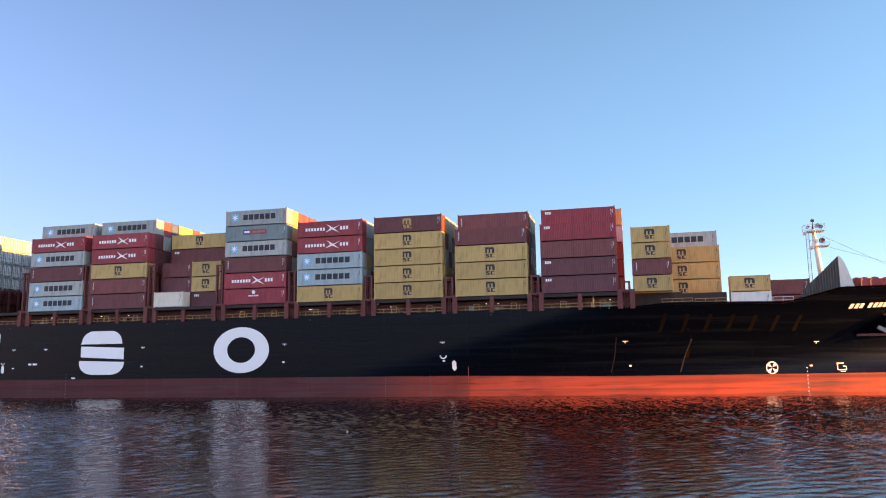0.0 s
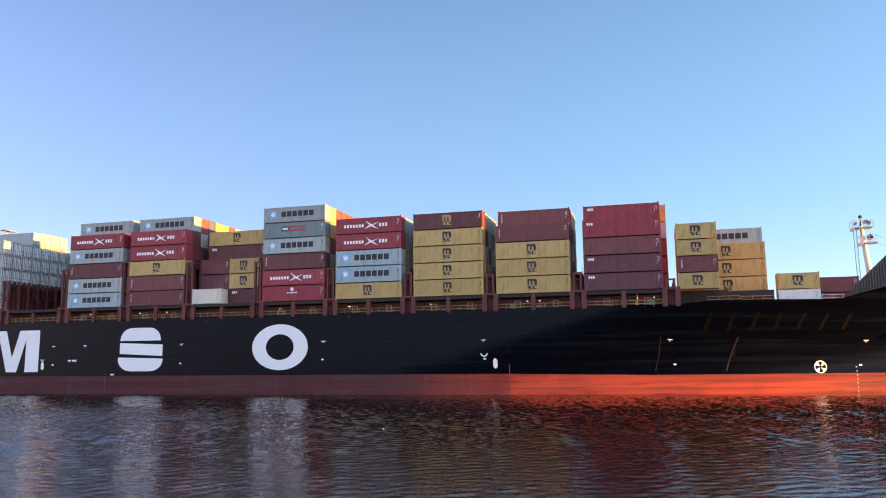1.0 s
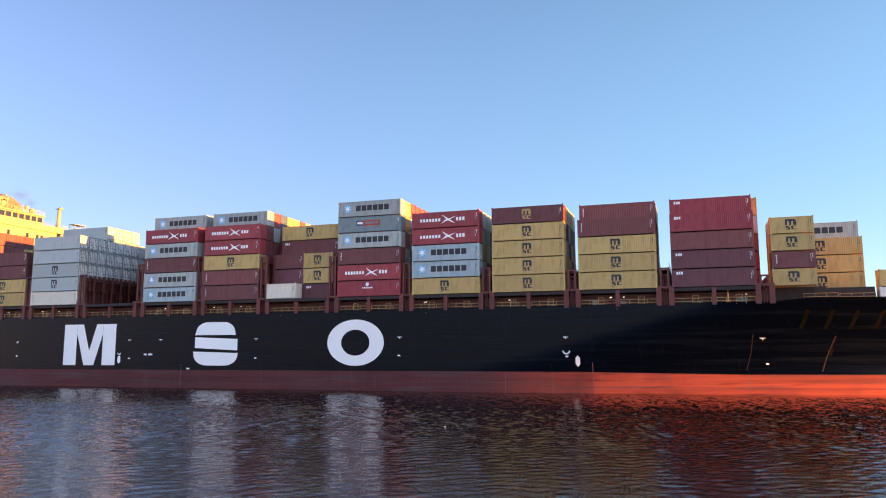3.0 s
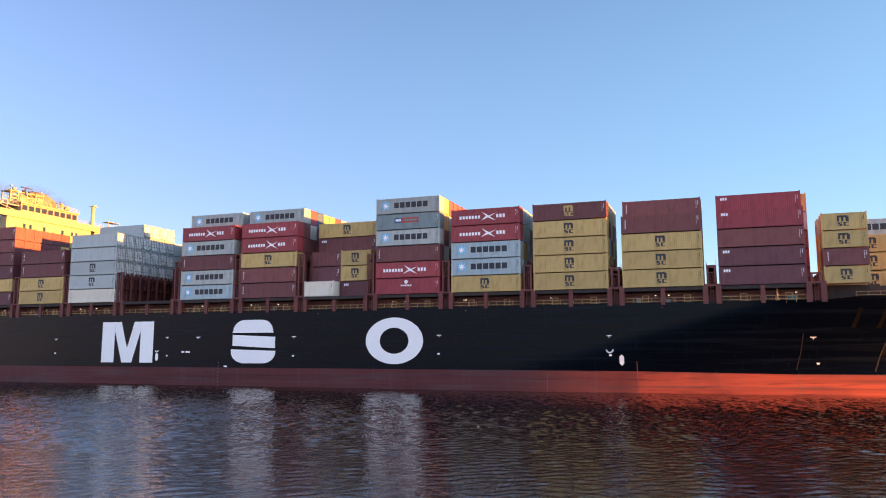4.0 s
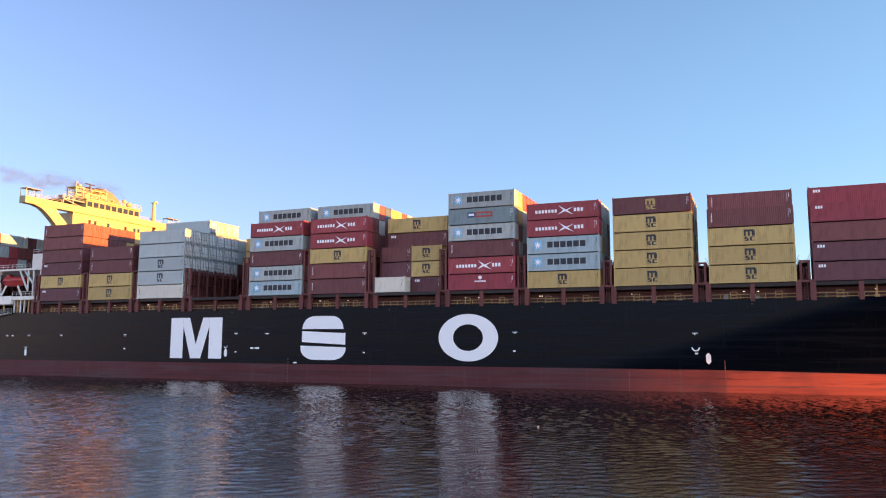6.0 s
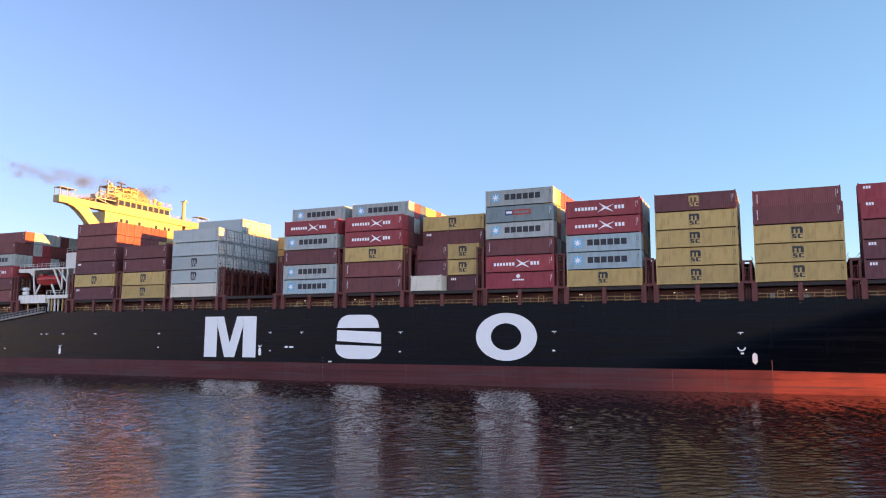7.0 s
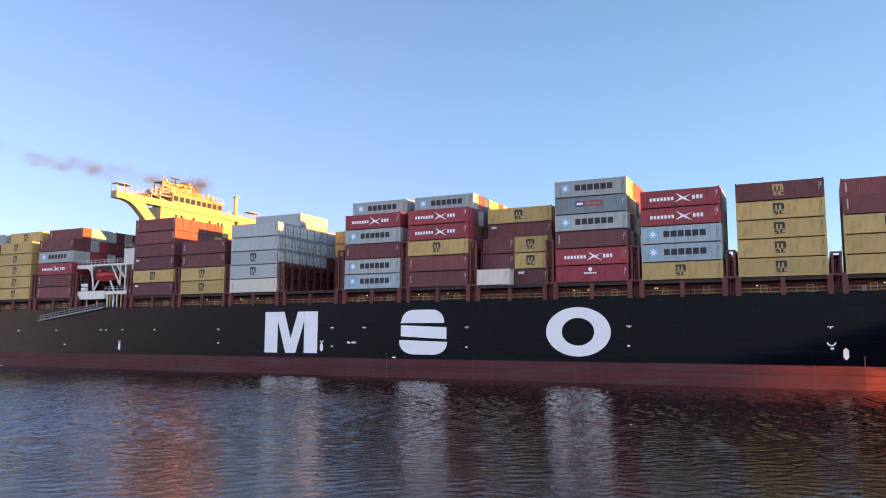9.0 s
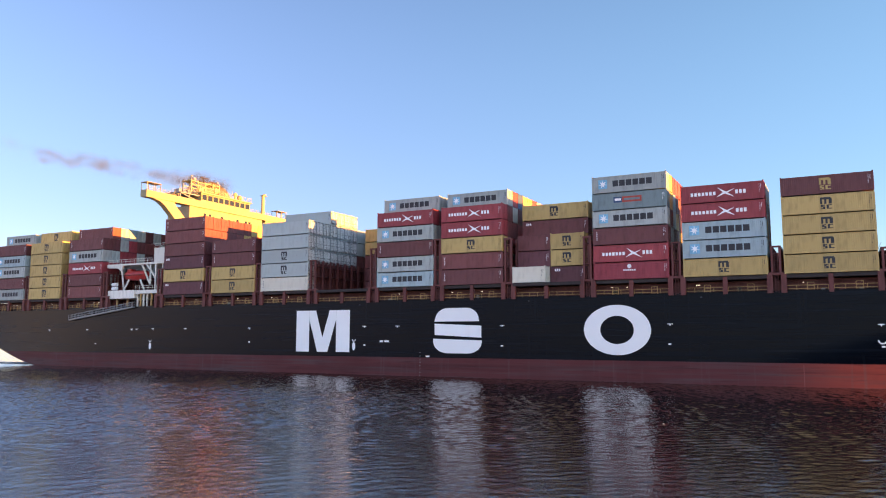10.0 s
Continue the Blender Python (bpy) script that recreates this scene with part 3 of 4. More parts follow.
stack(-57.36, 1, ["brown", "maroon", "brown", "maroon", "maroon", "grey:star"])
fill(-71.3, range(2, 4), 6, ("grey", "brown"))
fill(-57.36, range(2, 9), 6, ("red", "navy", "yellow", "yellow", "red", "grey", "red"))
# the half-filled bay with short containers
stack(-43.35, 0, ["cream"], 20, y=0.0)
stack(-43.3, 1, ["maroon:plain", "purple", "maroon"], 20)
stack(-37.15, 1, ["purple:small", Y, Y], 20)
stack(-43.3, 2, ["maroon", "maroon", "maroon", "maroon:small", Y])
fill(-43.3, range(3, 5), 5)
fill(-28.83, range(1, 2), 6, ("yellow",))
fill(-28.83, range(2, 6), 6, ("red",))
fill(-14.45, range(1, 4), 5, ("grey",))
fill(0.0, range(1, 2), 5, ("yellow",))
fill(0.0, range(2, 5), 5, ("grey", "yellow"))
stack(14.45, 1, ["yellow", "brown", "maroon", "brown", "brown:plain"])
fill(14.45, range(2, 5), 5, ("grey", "yellow", "grey"))
stack(28.9, 1, ["purple", "purple", "brown", "crimson", "crimson:small"])
fill(29.9, range(2, 5), 5, ("yellow", "yellow", "yellow"))
stack(43.4, 0, [Y, "maroon:plain", Y, Y], 20, base=16.35, y=0.3, low=True)
stack(43.4, 0, ["yellow"] * 3 + ["grey"], 20, base=16.35, y=5.3, low=True)
stack(45.8, 0, [Y, Y, Y], base=16.35, y=12.4)
stack(45.8, 0, ["yellow", "yellow", "yellow", "grey:star"], base=16.35, y=14.9)
stack(58.6, 0, ["white", Y], 20, base=13.66, y=5.7, low=True)
stack(65.6, 0, ["maroon", "maroon"], 20, base=13.4, y=12.0, low=True)

verts, faces, mats, names = [], [], [], list(PAINTS)
for feet in (20, 40):
    for piece in ("body", "frame"):
        me = MESH[piece, feet]
        co = [tuple(v.co) for v in me.vertices]
        polys = [tuple(p.vertices) for p in me.polygons]
        for x, y, z, colour, f in INNER:
            if f == feet:
                k = len(verts)
                verts += [(a + x, b + y, c + z) for a, b, c in co]
                faces += [tuple(i + k for i in p) for p in polys]
                mats += [names.index(colour)] * len(polys)
inner = bpy.data.meshes.new("inner_stacks")
inner.from_pydata(verts, [], faces)
for n in names:
    inner.materials.append(PAINTS[n])
inner.polygons.foreach_set("material_index", mats)
ABOARD.append(tagged(new("inner_container_stacks", inner), "mixed coloured corrugated containers stacked inboard", "containers", kind="stuff"))

# ---- hatch coamings, posts, lashing bridges ----
GAPS = [-192.0, -177.5, -163.0, -148.1, -129.9, -115.1, -100.85, -86.7, -72.35, -58.25, -44.2, -29.95, -15.55, -1.1, 13.3, 27.8, 42.25]
bm = bmesh.new()
box(bm, -196, -148, 2.2, 2 * MID - 2.2, 14.5, 16.6)
box(bm, -130, 43.3, 2.2, 2 * MID - 2.2, 14.5, 16.6)
part("hatch_coaming", bm, DECK_PAINT, ship, "dark red steel hatch coaming")
# dark colour here stands in for the shaded gap under the bow containers
bm = bmesh.new()
box(bm, 43.3, 51.0, 3.2, 2 * MID - 3.2, 14.5, 17.1)
box(bm, 51.0, 58.0, 6.0, 2 * MID - 6.0, 14.5, 17.1)
part("forward_coaming", bm, DARK_STEEL, ship, "coaming of the foremost hatch, coloured dark as in shade")
for x, tiers in BAYS:
    bm = bmesh.new()
    box(bm, x + 0.1, x + 12.1, 0.3, 2 * MID - 0.3, 16.75, 17.28)
    part("hatch_cover", bm, DARK_STEEL, ship)
    bm = bmesh.new()
    box(bm, x + 5.75, x + 6.4, 0.15, 0.8, 14.55, 17.2)
    part("mid_post", bm, RED_STEEL, ship)
for x in (-43.3, -85.6):
    bm = bmesh.new()
    box(bm, x, x + 12.2, 0.0, 2 * MID, 16.75, 17.28)
    part("hatch_cover", bm, DARK_STEEL, ship)
    bm = bmesh.new()
    box(bm, x + 5.75, x + 6.4, 0.15, 0.8, 14.55, 16.7)
    part("mid_post", bm, RED_STEEL, ship)


def lashing_bridge(x, top, aboard):
    """A walkway on tall posts between two bays."""
    b = bmesh.new()
    for s in (-0.95, 0.95):
        box(b, x + s - 0.4, x + s + 0.4, 0.1, 0.75, 14.55, 17.6)
    ob = part("lashing_bridge", b, RED_STEEL, aboard, "red-brown steel lashing bridge")
    b = bmesh.new()
    for s in (-0.22, 0.22):
        box(b, x + s - 0.03, x + s + 0.03, 0.3, 0.36, 14.6, top - 1.0)
    for k in range(int((top - 15.8) / 0.45)):
        box(b, x - 0.22, x + 0.22, 0.31, 0.35, 14.8 + k * 0.45, 14.85 + k * 0.45)
    part("ladder", b, RED_STEEL, ob, "red-brown steel ladder")
    b = bmesh.new()
    box(b, x - 0.56, x + 0.56, 0.15, 0.7, 17.25, 17.55)
    part("sill_beam", b, RED_STEEL, ob)
    b = bmesh.new()
    box(b, x - 0.75, x + 0.75, 0.18, 0.58, top - 0.25, top)
    part("head_beam", b, RED_STEEL, ob)
    for s in (-0.55, 0.55):
        for k in range(0, 17):
            b = bmesh.new()
            box(b, x + s - 0.16, x + s + 0.16, 0.2 + k * 2.55, 0.55 + k * 2.55, 17.6 if k == 0 else 14.6, top)
            part("post", b, RED_STEEL, ob)
    for z in ((17.3, 20.2, top - 1.1) if top > 20 else (17.3,)):
        b = bmesh.new()
        box(b, x - 0.7, x + 0.7, 0.25, 42.5, z - 0.08, z)
        part("walkway", b, RED_STEEL, ob)
        b = bmesh.new()
        for s in (-0.72, 0.72):
            for h in (0.55, 1.05):
                box(b, x + s - 0.025, x + s + 0.025, 0.25, 42.5, z + h - 0.025, z + h + 0.025)
        part("guard_rail", b, RED_STEEL, ob)
    return ob


TOPS = {-72.35: 25.0, -58.25: 26.0, -44.2: 25.3, -29.95: 24.8, -15.55: 23.0, -1.1: 21.6, 13.3: 20.7, 27.8: 20.5, 42.25: 18.9}
for x in GAPS:
    lashing_bridge(x, TOPS.get(x, 23.4), ship)


def rail(x0, x1, y, z, paint_, parent, high=1.05):
    b = bmesh.new()
    n = max(1, round((x1 - x0) / 1.5))
    for i in range(n + 1):
        x = x0 + (x1 - x0) * i / n
        box(b, x - 0.03, x + 0.03, y - 0.03, y + 0.03, z, z + high)
    for h in (0.55, high):
        box(b, x0, x1, y - 0.03, y + 0.03, z + h - 0.05, z + h + 0.02)
    return part("railing", b, paint_, parent)


for x, tiers in BAYS + [(-43.3, 0), (-85.6, 0)]:
    rail(x + 0.1, x + 5.7, 0.62, 14.6, YELLOW_RAIL, ship)
    rail(x + 6.45, x + 12.0, 0.62, 14.6, YELLOW_RAIL, ship)
    rail(x + 0.3, x + 11.9, 1.9, 15.3, RED_STEEL, ship)

# ---- marks painted on the side ----
def lay(x, z):
    """From the drawing of the marks to the shell: x and height on the plating."""
    dip = 0.55 * max(0.0, min(1.0, (x - 20) / 30)) * max(0.0, 1 - z / 12)
    return (x * 1.0055 if x < -60 else x - 0.03 * max(0, x - 14) * 0.8), 0.97 * z + 0.5 - dip


def side_sheet(name, outline, material, label="", lift=0.03, parent=None):
    """A painted shape on the shell: an outline of (x, z) points, laid on the plating."""
    b = bmesh.new()
    b.faces.new([b.verts.new((x, side(x, z) - lift, z)) for x, z in (lay(*p) for p in outline)])
    return part(name, b, material, parent or ship, label)


def side_bar(name, x0, x1, z0, z1, material, label="", lean=0.0):
    return side_sheet(name, ((x0, z0), (x1, z0), (x1 + lean, z1), (x0 + lean, z1)), material, label)


def side_ring(name, cx, cz, rx, rz, hx, hz, material, label="", a0=0.0, a1=360.0, n=40):
    b, rows = bmesh.new(), []
    closed = a1 - a0 >= 360
    for i in range(n if closed else n + 1):
        a = radians(a0 + (a1 - a0) * i / n)
        rows.append([b.verts.new((x, side(x, z) - 0.03, z)) for x, z in (lay(*p) for p in ((cx + rx * math.cos(a), cz + rz * math.sin(a)), (cx + hx * math.cos(a), cz + hz * math.sin(a))))])
    for i in range(n if closed else n):
        u, v = rows[i], rows[(i + 1) % len(rows)]
        b.faces.new((u[0], v[0], v[1], u[1]))
    return part(name, b, material, ship, label)


def curve_points(cx, cz, rx, rz, a0, a1, n=10):
    return [(cx + rx * math.cos(radians(a0 + (a1 - a0) * i / n)), cz + rz * math.sin(radians(a0 + (a1 - a0) * i / n))) for i in range(n + 1)]


def side_strip(name, points, width, material, label=""):
    """A painted or scraped line on the shell through (x, z) points."""
    b, rows = bmesh.new(), []
    for (x0, z0), (x1, z1) in zip(points, points[1:]):
        for k in range(8):
            u = k / 8
            x, z = lay(x0 + (x1 - x0) * u, z0 + (z1 - z0) * u)
            rows.append([b.verts.new((x + o, side(x + o, z) - 0.012, z)) for o in (-width / 2, width / 2)])
    for u, v in zip(rows, rows[1:]):
        b.faces.new((u[0], u[1], v[1], v[0]))
    return part(name, b, material, ship, label)


# first shape: two uprights and a wedge; second: three stacked bars; third: a ring
side_bar("emblem_upright", -90.1, -86.9, 4.7, 13.1, MARK_WHITE, "white painted upright bar")
side_bar("emblem_upright", -80.4, -77.2, 4.7, 13.1, MARK_WHITE, "white painted upright bar")
side_sheet("emblem_wedge", ((-86.88, 13.1), (-86.88, 11.2), (-84.9, 4.7), (-82.4, 4.7), (-80.42, 11.2), (-80.42, 13.1), (-82.0, 13.1), (-83.65, 7.6), (-85.3, 13.1)), MARK_WHITE, "white painted wedge")
side_sheet("emblem_bar", ((-59.0, 10.6), (-49.9, 10.6), *curve_points(-52.4, 10.9, 2.4, 2.2, 0, 90, 8), *curve_points(-56.2, 10.9, 2.6, 2.2, 90, 180, 8)), MARK_WHITE, "white painted bar with rounded top")
side_sheet("emblem_bar", ((-58.9, 8.1), (-49.5, 7.6), (-49.5, 9.8), (-58.9, 10.2)), MARK_WHITE, "white painted bar")
side_sheet("emblem_bar", ((-49.4, 7.1), (-59.2, 7.4), *curve_points(-56.2, 6.9, 3.0, 2.2, 180, 270, 8), *curve_points(-52.2, 6.9, 2.8, 2.2, 270, 360, 8)), MARK_WHITE, "white painted bar with rounded foot")
side_ring("emblem_ring", -25.3, 8.93, 5.5, 4.2, 2.75, 2.35, MARK_WHITE, "white painted oval ring")

def tug_mark(x, z, high=1.7):
    side_ring("tug_mark", x, z + 1.3, 0.42, 0.42, 0.27, 0.27, MARK_WHITE, "white half ring", 170, 370, 12)
    side_sheet("pointed_mark", ((x, z - high / 2), (x + 0.34, z - high / 2 + 0.3), (x + 0.34, z + high / 2 - 0.35), (x, z + high / 2), (x - 0.34, z + high / 2 - 0.35), (x - 0.34, z - high / 2 + 0.3)), MARK_WHITE, "white pointed tug mark")


tug_mark(-76.2, 5.9)
tug_mark(-131.5, 5.6)
side_ring("tug_mark", 12.05, 7.35, 0.62, 0.62, 0.42, 0.42, MARK_WHITE, "white half ring", 180, 360, 12)
side_sheet("pointed_mark", ((13.84, 4.7), (14.2, 5.1), (14.2, 6.15), (13.84, 6.55), (13.48, 6.15), (13.48, 5.1)), MARK_WHITE, "white pointed tug mark")
for x, z in ((-167.2, 9.4), (-153.0, 9.44), (-137.7, 9.5), (-136.0, 9.5), (-130.8, 9.55), (-120.8, 9.55), (-102.4, 9.6), (-73.8, 9.8), (-66.5, 9.8), (-45.5, 9.8), (-16.85, 9.85), (12.0, 9.6), (42.4, 9.3), (73.4, 8.9)):
    pts = ((x - 0.42, z + 0.07), (x + 0.42, z + 0.07), (x + 0.42, z - 0.05), (x + 0.07, z - 0.05), (x + 0.07, z - 0.3), (x - 0.07, z - 0.3), (x - 0.07, z - 0.05), (x - 0.42, z - 0.05))
    side_sheet("frame_mark", pts, MARK_WHITE)
for x, z in ((-149.8, 6.0), (-102.4, 6.6), (-73.8, 6.1), (-45.6, 6.15), (-17.0, 6.6), (12.1, 6.4), (43.0, 5.4), (72.4, 5.1), (-60.2, 4.1)):
    side_bar("small_mark", x - 0.2, x + 0.25, z - 0.13, z + 0.13, MARK_WHITE)
for x0, x1 in ((-70.3, -69.6), (-69.3, -68.3)):
    side_bar("word_bar", x0, x1, 6.7, 7.05, MARK_WHITE, "white bar of small lettering")
for x in (-61.6, 71.7):
    for k in range(8):
        side_bar("draught_mark", x - 0.1, x + 0.1, 0.4 + k * 0.62, 0.5 + k * 0.62, MARK_WHITE if x > 0 else GREY_STEEL)
for x in (1.9, 16.2):
    side_bar("weld_seam", x - 0.05, x + 0.05, 0.2, 5.4 if x > 10 else 3.6, PAINTS["brown"], "rusty vertical weld seam")
# bow marks: bow-thruster cross in a disc, bulb sign, ship's name as bars
side_ring("thruster_disc", 66.0, 4.85, 1.0, 1.0, 0.84, 0.84, MARK_WHITE, "white ring of the thruster mark", n=24)
for k in range(4):
    a = radians(90 * k + 3)
    b = [(66.0 + r * math.cos(a + radians(45) + w), 4.85 + r * math.sin(a + radians(45) + w)) for r, w in ((0.16, -0.2), (0.86, -0.36), (0.86, 0.36), (0.16, 0.2))]
    side_sheet("thruster_vane", b, MARK_WHITE)
for x0, x1, z0, z1 in ((75.4, 75.55, 4.2, 5.4), (75.55, 76.6, 5.25, 5.4), (75.55, 76.9, 4.2, 4.35), (76.4, 76.9, 4.75, 4.9), (76.85, 77.0, 4.3, 4.85), (75.9, 76.7, 3.95, 4.05)):
    side_bar("bulb_mark", x0 + 1.3, x1 + 1.3, z0 + 0.1, z1 + 0.1, MARK_WHITE)
for x in (78.2, 79.1, 79.9, 81.3, 82.2, 83.0, 83.8, 84.6):
    side_bar("name_bar", x, x + 0.6, 14.0 + 0.05 * (x - 78), 14.75 + 0.05 * (x - 78), MARK_WHITE, "white bar of the ship's name", 0.4)
RUB = paint("rubbed_hull", (0.0026, 0.0021, 0.0021), 0.5, 0.3)
SCRAPE = paint("scraped_hull", (0.03, 0.025, 0.023), 0.5, 0.3)
for worn_paint in (RUB, SCRAPE):
    worn_paint.node_tree.nodes["Principled BSDF"].inputs["Specular IOR Level"].default_value = 0.08
side_strip("scrape_mark", ((41.0, 9.9), (40.6, 7.0), (39.8, 4.0)), 0.12, SCRAPE, "pale scrape in the black paint")
side_strip("scrape_mark", ((53.1, 9.6), (51.9, 6.8), (51.0, 4.0)), 0.2, SCRAPE, "pale scrape in the black paint")
side_strip("scrape_mark", ((52.5, 8.2), (52.3, 6.4)), 0.5, RUB, "brown rub in the black paint")
for k in range(7):
    x = 49 + k * 3.6
    side_strip("rub_mark", ((x, 13.6 - k * 0.1), (x - 0.5, 12.0), (x - 1.2, 10.4)), 0.6, RUB, "rust-brown rub on the flare")
for x in (-75.0, -40.5, -12.0, 20.5):
    side_bar("mooring_eye", x - 0.15, x + 0.15, 14.0, 14.2, MARK_DARK)

# anchor pocket
PX, PY = 79.5, side(80, 11.5)
b = bmesh.new()
for x0, x1, z0, z1 in ((0.6, 6.0, 13.1, 13.5), (-1.0, 6.0, 9.8, 10.15), (5.6, 6.1, 10.0, 13.3)):
    box(b, PX + x0, PX + x1, PY - 0.25, PY + 3.5, z0, z1)
pocket = part("anchor_pocket", b, RED_STEEL, ship, "recessed anchor pocket with rusty rim")
b = bmesh.new()
beam(b, (PX + 3.5, PY - 0.6, 10.4), (PX + 3.7, PY - 0.6, 12.8), 0.5)
beam(b, (PX + 2.0, PY - 0.7, 11.2), (PX + 3.5, PY - 0.7, 10.3), 0.6)
beam(b, (PX + 5.0, PY - 0.7, 11.2), (PX + 3.5, PY - 0.7, 10.3), 0.6)
part("anchor", b, GREY_STEEL, pocket, "dark stockless anchor")

# ---- bow: breakwater, foremast, windlasses ----
N, BX, BY, STEP = 14, 70.3, 12.0, 0.42
b = bmesh.new()
for i in range(N):  # plating that climbs towards the stem
    x0, x1 = BX + i * STEP, BX + (i + 1) * STEP
    z0, z1 = 17.2 + 5.6 * i / N, 17.2 + 5.6 * (i + 1) / N
    q = [b.verts.new(c) for c in ((x0, BY, 15.4), (x1, BY, 15.4), (x1, BY, z1), (x0, BY, z0), (x0, BY + 0.3, 15.4), (x1, BY + 0.3, 15.4), (x1, BY + 0.3, z1), (x0, BY + 0.3, z0))]
    for f in ((0, 1, 2, 3), (4, 7, 6, 5), (3, 2, 6, 7), (0, 3, 7, 4), (1, 5, 6, 2)):
        b.faces.new([q[j] for j in f])
bmesh.ops.remove_doubles(b, verts=b.verts, dist=0.001)
BREAK_STEEL = paint("dull_grey_steel", (0.1, 0.095, 0.09), 0.6, 0.4)
breakwater = part("breakwater", b, BREAK_STEEL, ship, "grey ribbed steel breakwater climbing to the bow")
for i in range(N):
    b = bmesh.new()
    x = BX + (i + 0.9) * STEP
    box(b, x - 0.07, x + 0.07, BY - 0.3, BY, 15.4, 17.1 + 5.6 * (i + 0.9) / N)
    part("rib", b, BREAK_STEEL, breakwater)
b = bmesh.new()
pts = [(76.2, 17.4), (78.4, 17.4), *[(78.2 - 0.33 * k, 18.0 + 4.8 * math.sin(k * math.pi / 12)) for k in range(1, 6)], (76.2, 22.9)]
prism(b, pts, (BY - 0.35, BY + 0.35))
part("curved_end_plate", b, WHITE_STEEL, breakwater, "pale curved end plate lit by the sun")

MX, MY = 75.0, MID
b = bmesh.new()
tube(b, (MX + 1.1, MY, 16.5), (MX, MY, 29.0), 0.62, 0.3, 12)
foremast = part("foremast", b, WHITE_STEEL, ship, "white tapered foremast with platforms")
for z, x0, x1 in ((28.7, MX - 1.5, MX + 1.7), (26.0, MX - 0.5, MX + 2.2)):
    b = bmesh.new()
    box(b, x0, x1, MY - 1.2, MY + 1.2, z - 0.18, z)
    box(b, x0, x0 + 0.25, MY - 1.2, MY + 1.2, z - 0.5, z - 0.18)
    part("platform", b, WHITE_STEEL, foremast)
    b = bmesh.new()
    for x in (x0, (x0 + x1) / 2, x1):
        for y in (MY - 1.2, MY + 1.2):
            box(b, x - 0.04, x + 0.04, y - 0.04, y + 0.04, z, z + 1.1)
    for y in (MY - 1.2, MY + 1.2):
        for h in (0.55, 1.1):
            box(b, x0, x1, y - 0.03, y + 0.03, z + h - 0.05, z + h)
    for x in (x0, x1):
        box(b, x - 0.03, x + 0.03, MY - 1.2, MY + 1.2, z + 1.05, z + 1.1)
    part("platform_rail", b, WHITE_STEEL, foremast)
for x, z, r in ((MX + 0.7, 29.6, 0.4), (MX + 1.2, 29.4, 0.35), (MX + 1.2, 26.9, 0.5), (MX - 0.9, 29.4, 0.28)):
    b = bmesh.new()
    tube(b, (x, MY - 0.6, z), (x, MY + 0.3, z), r, r * 0.7, 10)
    part("mast_lamp", b, RED_STEEL if z < 28 else GREY_STEEL, foremast, "signal lamp housing")
b = bmesh.new()
tube(b, (MX, MY, 29), (MX, MY, 31.0), 0.12, 0.06, 8)
box(b, MX - 0.25, MX + 0.25, MY - 0.2, MY + 0.2, 30.4, 30.8)
part("top_lamp", b, DARK_STEEL, foremast)
b = bmesh.new()
for s_ in (-0.25, 0.25):
    beam(b, (MX - 1.2 + s_, MY - 0.9, 16.4), (MX - 1.2 + s_, MY - 0.9, 28.6), 0.08)
for k in range(30):
    beam(b, (MX - 1.45, MY - 0.9, 16.7 + k * 0.4), (MX - 0.95, MY - 0.9, 16.7 + k * 0.4), 0.05)
part("ladder", b, GREY_STEEL, foremast)
for k, (x, z) in enumerate(((92, 19.0), (94, 20.0))):
    b = bmesh.new()
    tube(b, (MX + 1, MY, 28 - 1.8 * k), (x, MY, z), 0.025, n=5)
    part("stay_wire", b, GREY_STEEL, foremast)


def windlass(x, y):
    ob = part("windlass", (lambda b: (box(b, x - 1.6, x + 1.6, y - 0.7, y + 0.7, 16.9, 18.2), b)[1])(bmesh.new()), RED_STEEL, ship, "red mooring winch on the forecastle")
    for k in (-0.9, 0.6):
        b = bmesh.new()
        tube(b, (x + k, y - 0.9, 18.5), (x + k, y + 0.9, 18.5), 0.62, n=14)
        for s_ in (-0.9, 0.9):
            tube(b, (x + k, y + s_ - 0.06, 18.5), (x + k, y + s_ + 0.06, 18.5), 0.85, n=14)
        part("drum", b, PAINTS["red"], ob)
    return ob


windlass(81.0, 13.5)
windlass(84.5, 15.0)
b = bmesh.new()
prism(b, ((77.8, 17.0), (80.0, 17.0), (80.6, 19.2), (79.0, 19.4)), (13.5, 15.0))
part("winch_control_box", b, RED_STEEL, ship, "sloped red-brown control shelter")
for x in (78.5, 80.0, 82.5, 84.0):
    b = bmesh.new()
    y = side(x, 17) + 0.8
    tube(b, (x, y, 16.9), (x, y, 18.6), 0.16, 0.13, 8)
    tube(b, (x, y, 18.5), (x, y, 18.7), 0.3, n=8)
    part("mooring_bitt", b, RED_STEEL, ship)

# bulwark cap and forward rails
b = bmesh.new()
xs = [-196 + i * 2.0 for i in range(150)]
rows = [[b.verts.new((x, side(x, deck_height(x)) + o, deck_height(x) + 0.04)) for o in (-0.06, 0.22)] for x in xs if x < 96]
for u, v in zip(rows, rows[1:]):
    b.faces.new((u[0], v[0], v[1], u[1]))
part("gunwale", b, HULL_BLACK, ship)
for k, (x0, x1) in enumerate(((47.8, 52.5), (53, 57.8), (60.5, 68))):
    rail(x0, x1, 3.0 + k * 1.8, 15.05, WHITE_STEEL if k == 2 else YELLOW_RAIL, ship)

